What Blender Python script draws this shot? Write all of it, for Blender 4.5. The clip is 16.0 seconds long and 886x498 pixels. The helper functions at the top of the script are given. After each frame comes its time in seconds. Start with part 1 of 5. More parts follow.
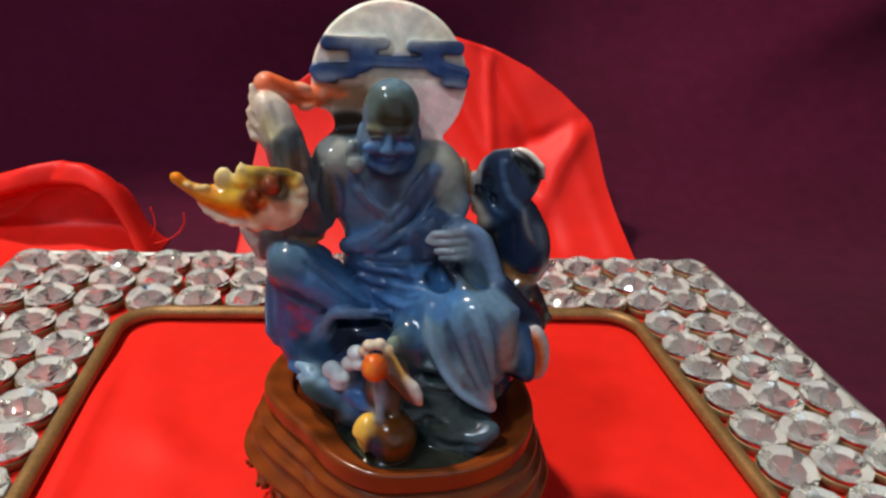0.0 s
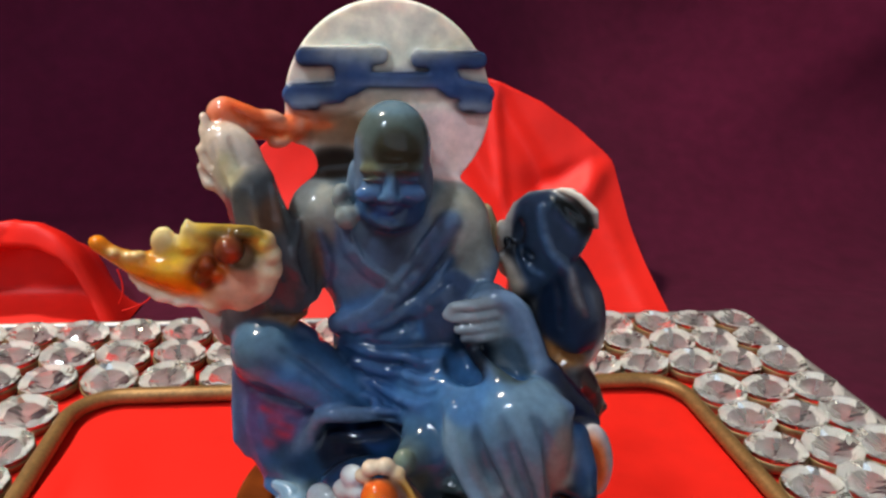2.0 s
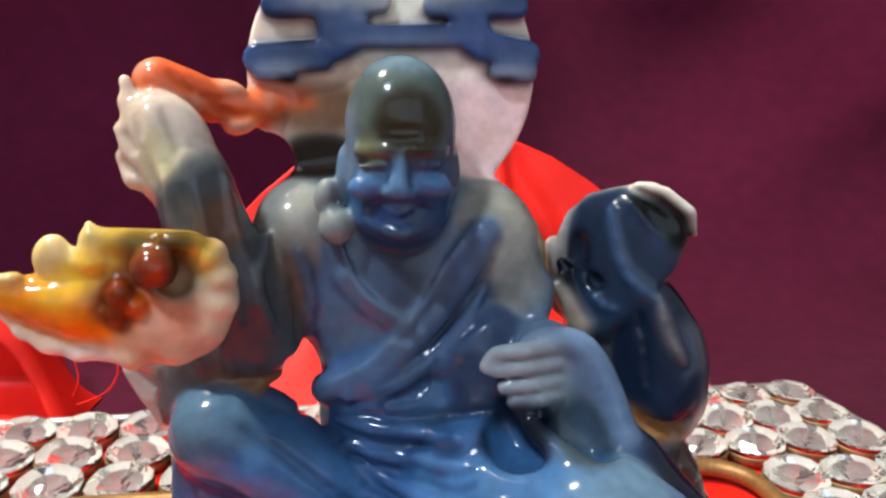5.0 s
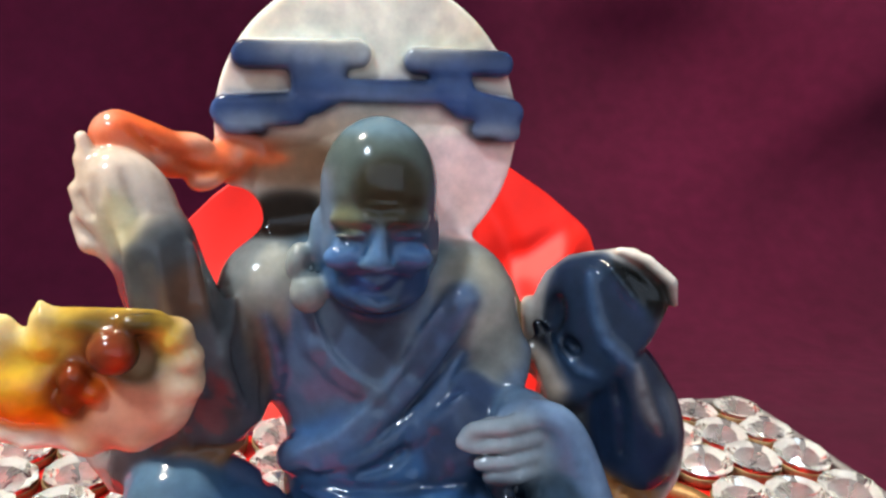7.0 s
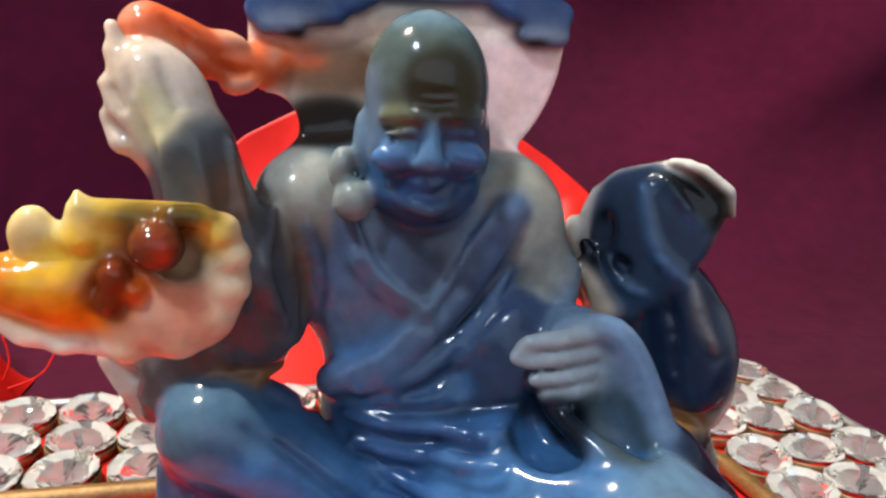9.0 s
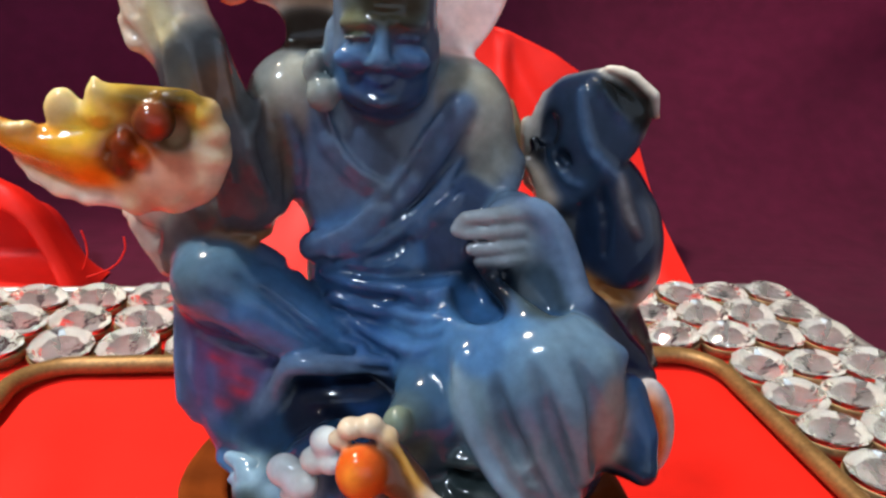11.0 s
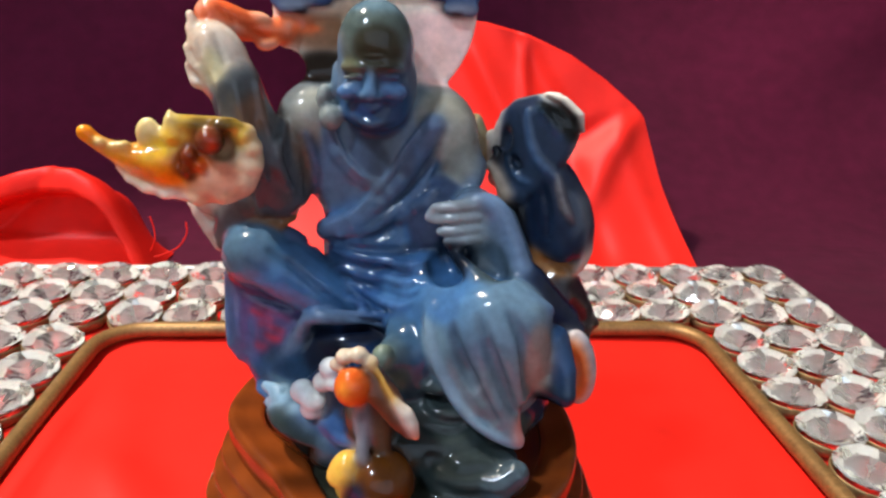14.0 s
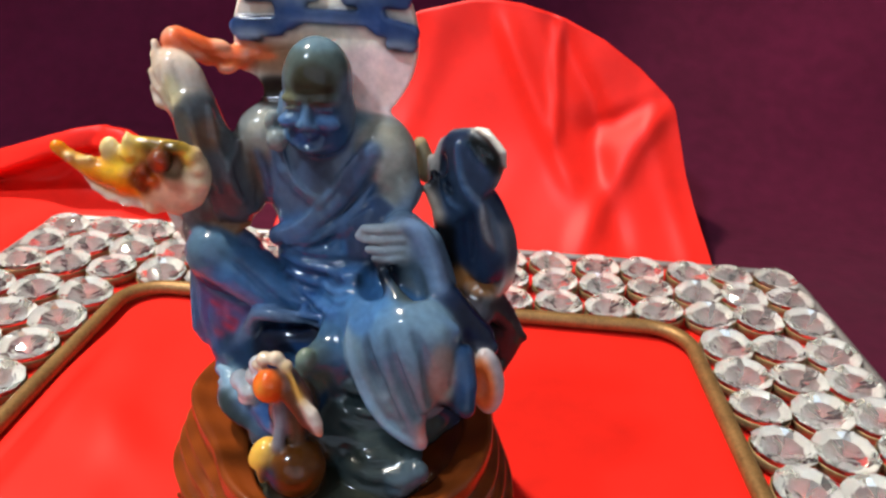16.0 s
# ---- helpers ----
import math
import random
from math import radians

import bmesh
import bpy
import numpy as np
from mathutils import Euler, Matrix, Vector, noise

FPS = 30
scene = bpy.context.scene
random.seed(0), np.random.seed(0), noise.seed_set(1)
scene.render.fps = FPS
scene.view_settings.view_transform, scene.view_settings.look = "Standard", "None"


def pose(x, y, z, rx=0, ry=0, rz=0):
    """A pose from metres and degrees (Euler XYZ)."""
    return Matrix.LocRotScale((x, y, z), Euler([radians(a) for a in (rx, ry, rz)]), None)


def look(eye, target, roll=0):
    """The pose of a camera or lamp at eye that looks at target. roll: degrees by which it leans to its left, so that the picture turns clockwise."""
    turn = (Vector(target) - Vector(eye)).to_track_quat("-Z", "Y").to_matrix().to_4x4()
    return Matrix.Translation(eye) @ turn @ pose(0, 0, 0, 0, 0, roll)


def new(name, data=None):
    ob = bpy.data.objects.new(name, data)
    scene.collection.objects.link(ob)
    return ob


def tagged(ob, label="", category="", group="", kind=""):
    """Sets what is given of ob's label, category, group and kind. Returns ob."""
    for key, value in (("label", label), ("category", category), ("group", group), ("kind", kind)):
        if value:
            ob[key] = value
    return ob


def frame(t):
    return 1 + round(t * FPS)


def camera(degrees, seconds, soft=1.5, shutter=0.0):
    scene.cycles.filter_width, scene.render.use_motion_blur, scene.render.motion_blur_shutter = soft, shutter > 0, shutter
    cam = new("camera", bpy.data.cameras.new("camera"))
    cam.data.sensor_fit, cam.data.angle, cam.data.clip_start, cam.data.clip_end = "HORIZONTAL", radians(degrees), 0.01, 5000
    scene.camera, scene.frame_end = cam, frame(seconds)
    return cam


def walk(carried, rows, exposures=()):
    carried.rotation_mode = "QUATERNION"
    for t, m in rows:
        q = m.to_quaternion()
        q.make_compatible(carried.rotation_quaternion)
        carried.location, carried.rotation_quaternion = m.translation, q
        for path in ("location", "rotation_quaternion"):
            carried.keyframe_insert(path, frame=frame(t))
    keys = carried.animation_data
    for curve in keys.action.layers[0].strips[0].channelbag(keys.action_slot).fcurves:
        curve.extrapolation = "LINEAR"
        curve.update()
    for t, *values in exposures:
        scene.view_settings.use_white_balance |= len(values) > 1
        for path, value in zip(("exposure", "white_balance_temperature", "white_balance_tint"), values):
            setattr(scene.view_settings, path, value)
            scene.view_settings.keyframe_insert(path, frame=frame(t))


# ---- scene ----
cam = camera(61.7, 16.0, soft=2.5)
PATH = [
    (0, (0.002, 0.061, 0.173), (0.162, 1.909, -0.575), 4.3),
    (0.5, (0.004, 0.081, 0.168), (0.207, 1.935, -0.554), 4.2),
    (1, (0.004, 0.093, 0.166), (0.197, 1.943, -0.568), 3.8),
    (1.5, (0.002, 0.105, 0.165), (0.2, 1.963, -0.55), 3.4),
    (2, (0.001, 0.114, 0.159), (0.162, 2.003, -0.476), 2.5),
    (2.5, (-0.001, 0.125, 0.142), (0.135, 2.04, -0.418), 2.2),
    (3, (-0.004, 0.144, 0.136), (0.228, 2.073, -0.339), 2.3),
    (3.5, (-0.01, 0.155, 0.134), (0.316, 2.072, -0.334), 3.1),
    (4, (-0.009, 0.156, 0.133), (0.281, 2.096, -0.258), 2.7),
    (4.2, (-0.007, 0.156, 0.132), (0.232, 2.105, -0.244), 1.3),
    (6.3, (0.001, 0.164, 0.143), (0.13, 2.117, -0.27), 1.5),
    (6.5, (0.0, 0.162, 0.148), (0.168, 2.112, -0.264), 1.6),
    (7, (-0.005, 0.166, 0.143), (0.316, 2.095, -0.275), 2.9),
    (7.5, (-0.007, 0.168, 0.14), (0.336, 2.091, -0.29), 3.1),
    (8, (-0.009, 0.17, 0.139), (0.344, 2.086, -0.314), 3.0),
    (8.2, (-0.013, 0.172, 0.137), (0.375, 2.084, -0.302), 2.9),
    (10.3, (-0.006, 0.164, 0.128), (0.265, 2.068, -0.42), 2.8),
    (10.5, (-0.003, 0.162, 0.128), (0.258, 2.053, -0.47), 3.2),
    (11, (0.003, 0.147, 0.13), (0.168, 2.034, -0.511), 3.0),
    (11.5, (0.004, 0.141, 0.125), (0.168, 2.011, -0.564), 3.6),
    (12, (0.003, 0.137, 0.119), (0.191, 1.99, -0.611), 4.4),
    (12.5, (0.004, 0.13, 0.116), (0.187, 1.966, -0.654), 4.9),
    (13, (0.009, 0.122, 0.12), (0.142, 1.963, -0.65), 4.2),
    (13.5, (0.013, 0.121, 0.131), (0.159, 1.988, -0.571), 3.4),
    (14, (0.016, 0.107, 0.143), (0.042, 1.988, -0.538), 1.9),
    (14.5, (0.027, 0.105, 0.16), (-0.044, 1.972, -0.555), 0.6),
    (15, (0.035, 0.107, 0.174), (-0.114, 1.945, -0.6), -0.3),
    (15.5, (0.047, 0.1, 0.174), (-0.231, 1.89, -0.675), 0.3),
    (16, (0.051, 0.101, 0.166), (-0.129, 1.915, -0.657), 3.8),
]
EXPOSURES = [(0, 0.12), (2, 0.24), (3, 0.5), (3.5, 0.55), (4.2, 0.66), (6.3, 0.84), (8.2, 0.82), (10.3, 0.58), (12, 0.6), (14, 0.7), (16, 0.62)]
walk(cam, [(t, look(eye, target, roll)) for t, eye, target, roll in PATH], EXPOSURES)

# ---- world and light ----
world = bpy.data.worlds.new("room_air")
scene.world = world
world.use_nodes = True
world.node_tree.nodes["Background"].inputs[0].default_value = (0.55, 0.6, 0.7, 1)
world.node_tree.nodes["Background"].inputs[1].default_value = 0.02


def area_lamp(name, shape, eye, target, size, size_y, watts, colour):
    data = bpy.data.lights.new(name, "AREA")
    data.shape, data.size, data.size_y, data.energy, data.color = shape, size, size_y, watts, colour
    ob = new(name, data)
    ob.matrix_world = look(eye, target)
    return ob


# turn, shift and scale that fit the figure and its stand to the camera's view
VIEW_FIT = Matrix.Translation((-0.00198, 0.0067, -0.00872)) @ Matrix(((0.99992, -0.00918, -0.0089), (0.00896, 0.99968, -0.02385), (0.00912, 0.02376, 0.99968))).to_4x4() @ Matrix.Scale(0.981, 4)

STATUE = (0.01, 0.26, 0.10)
area_lamp("ceiling_lamp_light", "DISK", (-0.62, 0.44, 1.30), STATUE, 0.12, 0.12, 19.5, (1.0, 0.90, 0.76))
area_lamp("side_window_light", "DISK", (-0.62, -0.34, 1.28), STATUE, 0.16, 0.16, 12.0, (0.72, 0.85, 1.0))
# soft fill added from behind the camera; no window is built there
area_lamp("rear_fill_light", "RECTANGLE", (0.25, -1.8, 0.70), STATUE, 3.2, 1.7, 14.5, (0.62, 0.78, 1.0))


# ---- materials ----
def material(name, base, rough=0.5, metal=0.0, vary=0.15, scale=60.0, fine=600.0, bump=0.0, bump_scale=400.0, sheen=0.0, coat=0.0, spec=0.5):
    """A surface whose colour drifts at two scales, with fine relief."""
    mat = bpy.data.materials.new(name)
    mat.use_nodes = True
    nt = mat.node_tree
    b = nt.nodes["Principled BSDF"]
    b.inputs["Roughness"].default_value, b.inputs["Metallic"].default_value = rough, metal
    b.inputs["Sheen Weight"].default_value, b.inputs["Coat Weight"].default_value = sheen, coat
    b.inputs["Coat Roughness"].default_value = 0.08
    b.inputs["Specular IOR Level"].default_value = spec
    tc = nt.nodes.new("ShaderNodeTexCoord")
    n1, n2 = nt.nodes.new("ShaderNodeTexNoise"), nt.nodes.new("ShaderNodeTexNoise")
    n1.inputs["Scale"].default_value, n1.inputs["Detail"].default_value = scale, 4
    n2.inputs["Scale"].default_value, n2.inputs["Detail"].default_value = fine, 3
    nt.links.new(tc.outputs["Object"], n1.inputs["Vector"])
    nt.links.new(tc.outputs["Object"], n2.inputs["Vector"])
    add = nt.nodes.new("ShaderNodeMath")
    add.operation = "ADD"
    nt.links.new(n1.outputs["Fac"], add.inputs[0])
    nt.links.new(n2.outputs["Fac"], add.inputs[1])
    ramp = nt.nodes.new("ShaderNodeMapRange")
    ramp.inputs["From Min"].default_value, ramp.inputs["From Max"].default_value = 0.6, 1.4
    ramp.inputs["To Min"].default_value, ramp.inputs["To Max"].default_value = 1 - vary, 1 + vary
    nt.links.new(add.outputs[0], ramp.inputs["Value"])
    mul = nt.nodes.new("ShaderNodeVectorMath")
    mul.operation = "SCALE"
    mul.inputs[0].default_value = base
    nt.links.new(ramp.outputs[0], mul.inputs["Scale"])
    nt.links.new(mul.outputs[0], b.inputs["Base Color"])
    if bump:
        n3, bp = nt.nodes.new("ShaderNodeTexNoise"), nt.nodes.new("ShaderNodeBump")
        n3.inputs["Scale"].default_value, n3.inputs["Detail"].default_value = bump_scale, 5
        bp.inputs["Strength"].default_value, bp.inputs["Distance"].default_value = bump, 0.0006
        nt.links.new(tc.outputs["Object"], n3.inputs["Vector"])
        nt.links.new(n3.outputs["Fac"], bp.inputs["Height"])
        nt.links.new(bp.outputs[0], b.inputs["Normal"])
    return mat


def cloth_material(name, base, rough, sheen, thread, vary, spec=0.3):
    """Woven cloth: two crossing sets of threads as relief over the drifting dye."""
    mat = material(name, base, rough, 0, vary, 9, 90, sheen=sheen, spec=spec)
    nt = mat.node_tree
    tc = nt.nodes.new("ShaderNodeTexCoord")
    waves = []
    for axis in ("X", "Z" if "purple" in name else "Y"):
        w = nt.nodes.new("ShaderNodeTexWave")
        w.bands_direction = axis
        w.inputs["Scale"].default_value, w.inputs["Distortion"].default_value, w.inputs["Detail"].default_value = thread, 1.5, 2
        nt.links.new(tc.outputs["Object"], w.inputs["Vector"])
        waves.append(w)
    add, bp = nt.nodes.new("ShaderNodeMath"), nt.nodes.new("ShaderNodeBump")
    add.operation = "ADD"
    nt.links.new(waves[0].outputs["Fac"], add.inputs[0])
    nt.links.new(waves[1].outputs["Fac"], add.inputs[1])
    bp.inputs["Strength"].default_value, bp.inputs["Distance"].default_value = 0.12 if "purple" in name else 0.05, 0.0003
    nt.links.new(add.outputs[0], bp.inputs["Height"])
    nt.links.new(bp.outputs[0], nt.nodes["Principled BSDF"].inputs["Normal"])
    return mat


PURPLE = cloth_material("purple_cloth", (0.058, 0.0034, 0.0165), 0.95, 0.03, 350, 0.25, 0.12)
RED = cloth_material("red_satin", (0.71, 0.016, 0.009), 0.46, 0.0, 500, 0.1, 0.20)
BRASS = material("aged_brass", (0.25, 0.135, 0.045), 0.5, 0.55, 0.35, 90, 700, bump=0.3)
DARK_BRASS = material("dark_brass_setting", (0.27, 0.17, 0.075), 0.5, 0.55, 0.4, 120, 900, bump=0.3)
SILVER = material("dull_tin_edge", (0.36, 0.34, 0.32), 0.5, 0.8, 0.25, 60, 500, bump=0.2)
FOIL = material("mirror_foil", (0.97, 0.96, 0.905), 0.06, 1.0, 0.03, 60, 300)
# whitish facet backs: the stones' bright reflections put into the colour
LIT_FACET = material("lit_facet", (0.91, 0.90, 0.85), 0.16, 0.12, 0.04, 60, 300)
CEILING = material("ceiling_paint", (0.80, 0.79, 0.77), 0.9, 0, 0.04, 3, 40)
PLASTER = material("wall_plaster", (0.55, 0.53, 0.50), 0.85, 0, 0.08, 3, 40, bump=0.2, bump_scale=60)
DARKWALL = material("dark_panelling", (0.025, 0.02, 0.02), 0.7, 0, 0.3, 5, 60)
TABLE = material("table_wood", (0.16, 0.09, 0.05), 0.5, 0, 0.3, 12, 90)

GLASS = bpy.data.materials.new("cut_glass")
GLASS.use_nodes = True
g = GLASS.node_tree.nodes["Principled BSDF"]
g.inputs["Base Color"].default_value = (0.97, 0.97, 0.94, 1)
g.inputs["Transmission Weight"].default_value, g.inputs["Roughness"].default_value, g.inputs["IOR"].default_value = 0.97, 0.03, 1.5


BARE_BACK = bpy.data.materials.new("bare_glass_back")
BARE_BACK.use_nodes = True
g = BARE_BACK.node_tree.nodes["Principled BSDF"]
g.inputs["Base Color"].default_value = (0.86, 0.84, 0.84, 1)
g.inputs["Transmission Weight"].default_value, g.inputs["Roughness"].default_value, g.inputs["IOR"].default_value = 0.72, 0.14, 1.25


def wood_material():
    mat = material("lacquered_rosewood", (0.13, 0.028, 0.010), 0.22, 0, 0.3, 40, 500, coat=0.22, bump=0.40, bump_scale=260, spec=0.24)
    nt = mat.node_tree
    tc, wv, mp = nt.nodes.new("ShaderNodeTexCoord"), nt.nodes.new("ShaderNodeTexWave"), nt.nodes.new("ShaderNodeMapRange")
    wv.wave_type, wv.bands_direction = "BANDS", "Y"
    wv.inputs["Scale"].default_value, wv.inputs["Distortion"].default_value, wv.inputs["Detail"].default_value = 26, 14, 5
    wv.inputs["Detail Scale"].default_value = 0.6
    nt.links.new(tc.outputs["Object"], wv.inputs["Vector"])
    mix = nt.nodes.new("ShaderNodeMix")
    mix.data_type = "RGBA"
    mix.inputs[6].default_value, mix.inputs[7].default_value = (0.165, 0.034, 0.0055, 1), (0.060, 0.013, 0.0035, 1)
    mp.inputs["To Max"].default_value = 0.42
    nt.links.new(wv.outputs["Fac"], mp.inputs["Value"])
    nt.links.new(mp.outputs[0], mix.inputs[0])
    nt.links.new(mix.outputs[2], nt.nodes["Principled BSDF"].inputs["Base Color"])
    return mat


WOOD = wood_material()


def stone_material():
    """Polished agate: the tints of the carving, some with light and shade in them, clouded and veined, slightly
    translucent.
    """
    mat = bpy.data.materials.new("polished_agate")
    mat.use_nodes = True
    nt = mat.node_tree
    b = nt.nodes["Principled BSDF"]
    at, tc = nt.nodes.new("ShaderNodeAttribute"), nt.nodes.new("ShaderNodeTexCoord")
    at.attribute_name = "stone"
    n1, n2 = nt.nodes.new("ShaderNodeTexNoise"), nt.nodes.new("ShaderNodeTexNoise")
    n1.inputs["Scale"].default_value, n1.inputs["Detail"].default_value, n1.inputs["Distortion"].default_value = 55, 5, 1.2
    n2.inputs["Scale"].default_value, n2.inputs["Detail"].default_value = 420, 4
    for n in (n1, n2):
        nt.links.new(tc.outputs["Object"], n.inputs["Vector"])
    m1, m2, mul, sc = (nt.nodes.new(k) for k in ("ShaderNodeMapRange", "ShaderNodeMapRange", "ShaderNodeMath", "ShaderNodeVectorMath"))
    for m, n, a in ((m1, n1, 0.16), (m2, n2, 0.12)):
        m.inputs["From Min"].default_value, m.inputs["From Max"].default_value = 0.3, 0.7
        m.inputs["To Min"].default_value, m.inputs["To Max"].default_value = 1 - a, 1 + a
        nt.links.new(n.outputs["Fac"], m.inputs["Value"])
    mul.operation, sc.operation = "MULTIPLY", "SCALE"
    nt.links.new(m1.outputs[0], mul.inputs[0])
    nt.links.new(m2.outputs[0], mul.inputs[1])
    nt.links.new(at.outputs["Color"], sc.inputs[0])
    nt.links.new(mul.outputs[0], sc.inputs["Scale"])
    n4, m4, mix = nt.nodes.new("ShaderNodeTexNoise"), nt.nodes.new("ShaderNodeMapRange"), nt.nodes.new("ShaderNodeMix")
    n4.inputs["Scale"].default_value, n4.inputs["Detail"].default_value, n4.inputs["Distortion"].default_value = 42, 3, 0.8
    nt.links.new(tc.outputs["Object"], n4.inputs["Vector"])
    nt.links.new(n4.outputs["Fac"], m4.inputs["Value"])
    m4.inputs["From Min"].default_value, m4.inputs["From Max"].default_value, m4.inputs["To Max"].default_value = 0.48, 0.72, 0.55
    mix.data_type, mix.blend_type = "RGBA", "MULTIPLY"
    mix.inputs[7].default_value = (0.88, 0.70, 0.48, 1)
    nt.links.new(m4.outputs[0], mix.inputs[0])
    nt.links.new(sc.outputs[0], mix.inputs[6])
    nt.links.new(mix.outputs[2], b.inputs["Base Color"])
    b.inputs["Roughness"].default_value, b.inputs["IOR"].default_value = 0.15, 1.52
    b.inputs["Specular IOR Level"].default_value = 0.22
    b.inputs["Coat Weight"].default_value, b.inputs["Coat Roughness"].default_value = 0.06, 0.04
    b.inputs["Subsurface Weight"].default_value, b.inputs["Subsurface Scale"].default_value = 0.75, 0.0026
    b.inputs["Subsurface Radius"].default_value = (1.0, 0.8, 0.7)
    bp, n3 = nt.nodes.new("ShaderNodeBump"), nt.nodes.new("ShaderNodeTexNoise")
    n3.inputs["Scale"].default_value, n3.inputs["Detail"].default_value = 160, 3
    bp.inputs["Strength"].default_value, bp.inputs["Distance"].default_value = 0.12, 0.0006
    nt.links.new(tc.outputs["Object"], n3.inputs["Vector"])
    nt.links.new(n3.outputs["Fac"], bp.inputs["Height"])
    nt.links.new(bp.outputs[0], b.inputs["Normal"])
    return mat


STONE = stone_material()


# ---- building helpers ----
def mesh_of(name, verts, faces, mat, smooth=True):
    me = bpy.data.meshes.new(name)
    me.from_pydata([tuple(map(float, v)) for v in verts], [], [tuple(map(int, f)) for f in faces])
    me.materials.append(mat)
    me.polygons.foreach_set("use_smooth", [smooth] * len(me.polygons))
    me.update()
    return me


def part(name, me, parent=None, label=""):
    ob = new(name, me)
    ob.parent = parent
    return tagged(ob, label)


def grid(name, fn, nu, nv, mat):
    """A sheet: fn(u, v) gives the place for u and v in 0..1."""
    verts = [fn(i / nu, j / nv) for j in range(nv + 1) for i in range(nu + 1)]
    w = nu + 1
    faces = [(j * w + i, j * w + i + 1, (j + 1) * w + i + 1, (j + 1) * w + i) for j in range(nv) for i in range(nu)]
    return mesh_of(name, verts, faces, mat)


def loft(name, rings, mat, caps=True, smooth=True):
    """Joins closed rings of equal length into one skin."""
    n = len(rings[0])
    verts = [p for r in rings for p in r]
    faces = [(k * n + i, k * n + (i + 1) % n, (k + 1) * n + (i + 1) % n, (k + 1) * n + i) for k in range(len(rings) - 1) for i in range(n)]
    if caps:
        faces += [tuple(range(n))[::-1], tuple((len(rings) - 1) * n + i for i in range(n))]
    return mesh_of(name, verts, faces, mat, smooth)


def tube(name, path, radius, mat, closed=False, sides=10, flat=1.0):
    """A rod along a path; its radius may be a number or one for each point."""
    n, verts, faces = len(path), [], []
    pts = [Vector(p) for p in path]
    for i, p in enumerate(pts):
        a, b = (pts[i - 1] if closed or i else p), (pts[(i + 1) % n] if closed or i < n - 1 else p)
        d = (b - a).normalized()
        side = d.cross(Vector((0, 0, 1)))
        side = side.normalized() if side.length > 1e-6 else Vector((1, 0, 0))
        up = side.cross(d).normalized()
        r = radius[i] if isinstance(radius, (list, tuple)) else radius
        for k in range(sides):
            w = 2 * math.pi * k / sides
            verts.append(p + side * (r * math.cos(w)) + up * (r * flat * math.sin(w)))
    for i in range(n if closed else n - 1):
        for k in range(sides):
            a, b = i * sides, ((i + 1) % n) * sides
            faces.append((a + k, a + (k + 1) % sides, b + (k + 1) % sides, b + k))
    if not closed:
        faces += [tuple(range(sides))[::-1], tuple((n - 1) * sides + k for k in range(sides))]
    return mesh_of(name, verts, faces, mat)


def catmull(points, steps=6):
    """A smooth run through points of any dimension."""
    p = [np.array(q, float) for q in points]
    p = [2 * p[0] - p[1]] + p + [2 * p[-1] - p[-2]]
    out = []
    for i in range(1, len(p) - 2):
        for s in range(steps):
            t = s / steps
            out.append(0.5 * (2 * p[i] + (p[i + 1] - p[i - 1]) * t + (2 * p[i - 1] - 5 * p[i] + 4 * p[i + 1] - p[i + 2]) * t * t
                              + (3 * p[i] - p[i - 1] - 3 * p[i + 1] + p[i + 2]) * t ** 3))
    return out + [p[-2]]


def smooth01(x):
    x = min(1.0, max(0.0, x))
    return x * x * (3 - 2 * x)


# ---- room ----
def box_mesh(name, lo, hi, mat):
    v = [(x, y, z) for x in (lo[0], hi[0]) for y in (lo[1], hi[1]) for z in (lo[2], hi[2])]
    return mesh_of(name, v, [(0, 1, 3, 2), (4, 6, 7, 5), (0, 4, 5, 1), (2, 3, 7, 6), (0, 2, 6, 4), (1, 5, 7, 3)], mat, False)


# room shell added to bounce light; its white ceiling is for the gems to mirror
for name, lo, hi, mat in (("wall_west", (-1.9, -2.1, -0.8), (-1.8, 1.3, 1.7), PLASTER), ("wall_east", (1.8, -2.1, -0.8), (1.9, 1.3, 1.7), PLASTER),
                          ("wall_south", (-1.8, -2.1, -0.8), (1.8, -2.0, 1.7), PLASTER), ("wall_north", (-1.8, 1.2, -0.8), (1.8, 1.3, 1.7), DARKWALL),
                          ("ceiling", (-1.9, -2.1, 1.7), (1.9, 1.3, 1.8), CEILING), ("floor", (-1.9, -2.1, -0.9), (1.9, 1.3, -0.8), TABLE)):
    tagged(new(name, box_mesh(name, lo, hi, mat)), name.split("_")[0] + " of the added room round the table", name.split("_")[0], kind="structure")

table = tagged(new("table"), "plain brown wooden table under the purple cloth", "table")
part("tabletop", box_mesh("tabletop", (-0.85, -0.30, -0.045), (0.85, 0.85, -0.016), TABLE), table)
for x in (-0.78, 0.78):
    for y in (-0.23, 0.78):
        part("leg", box_mesh("leg", (x - 0.03, y - 0.03, -0.80), (x + 0.03, y + 0.03, -0.045), TABLE), table)


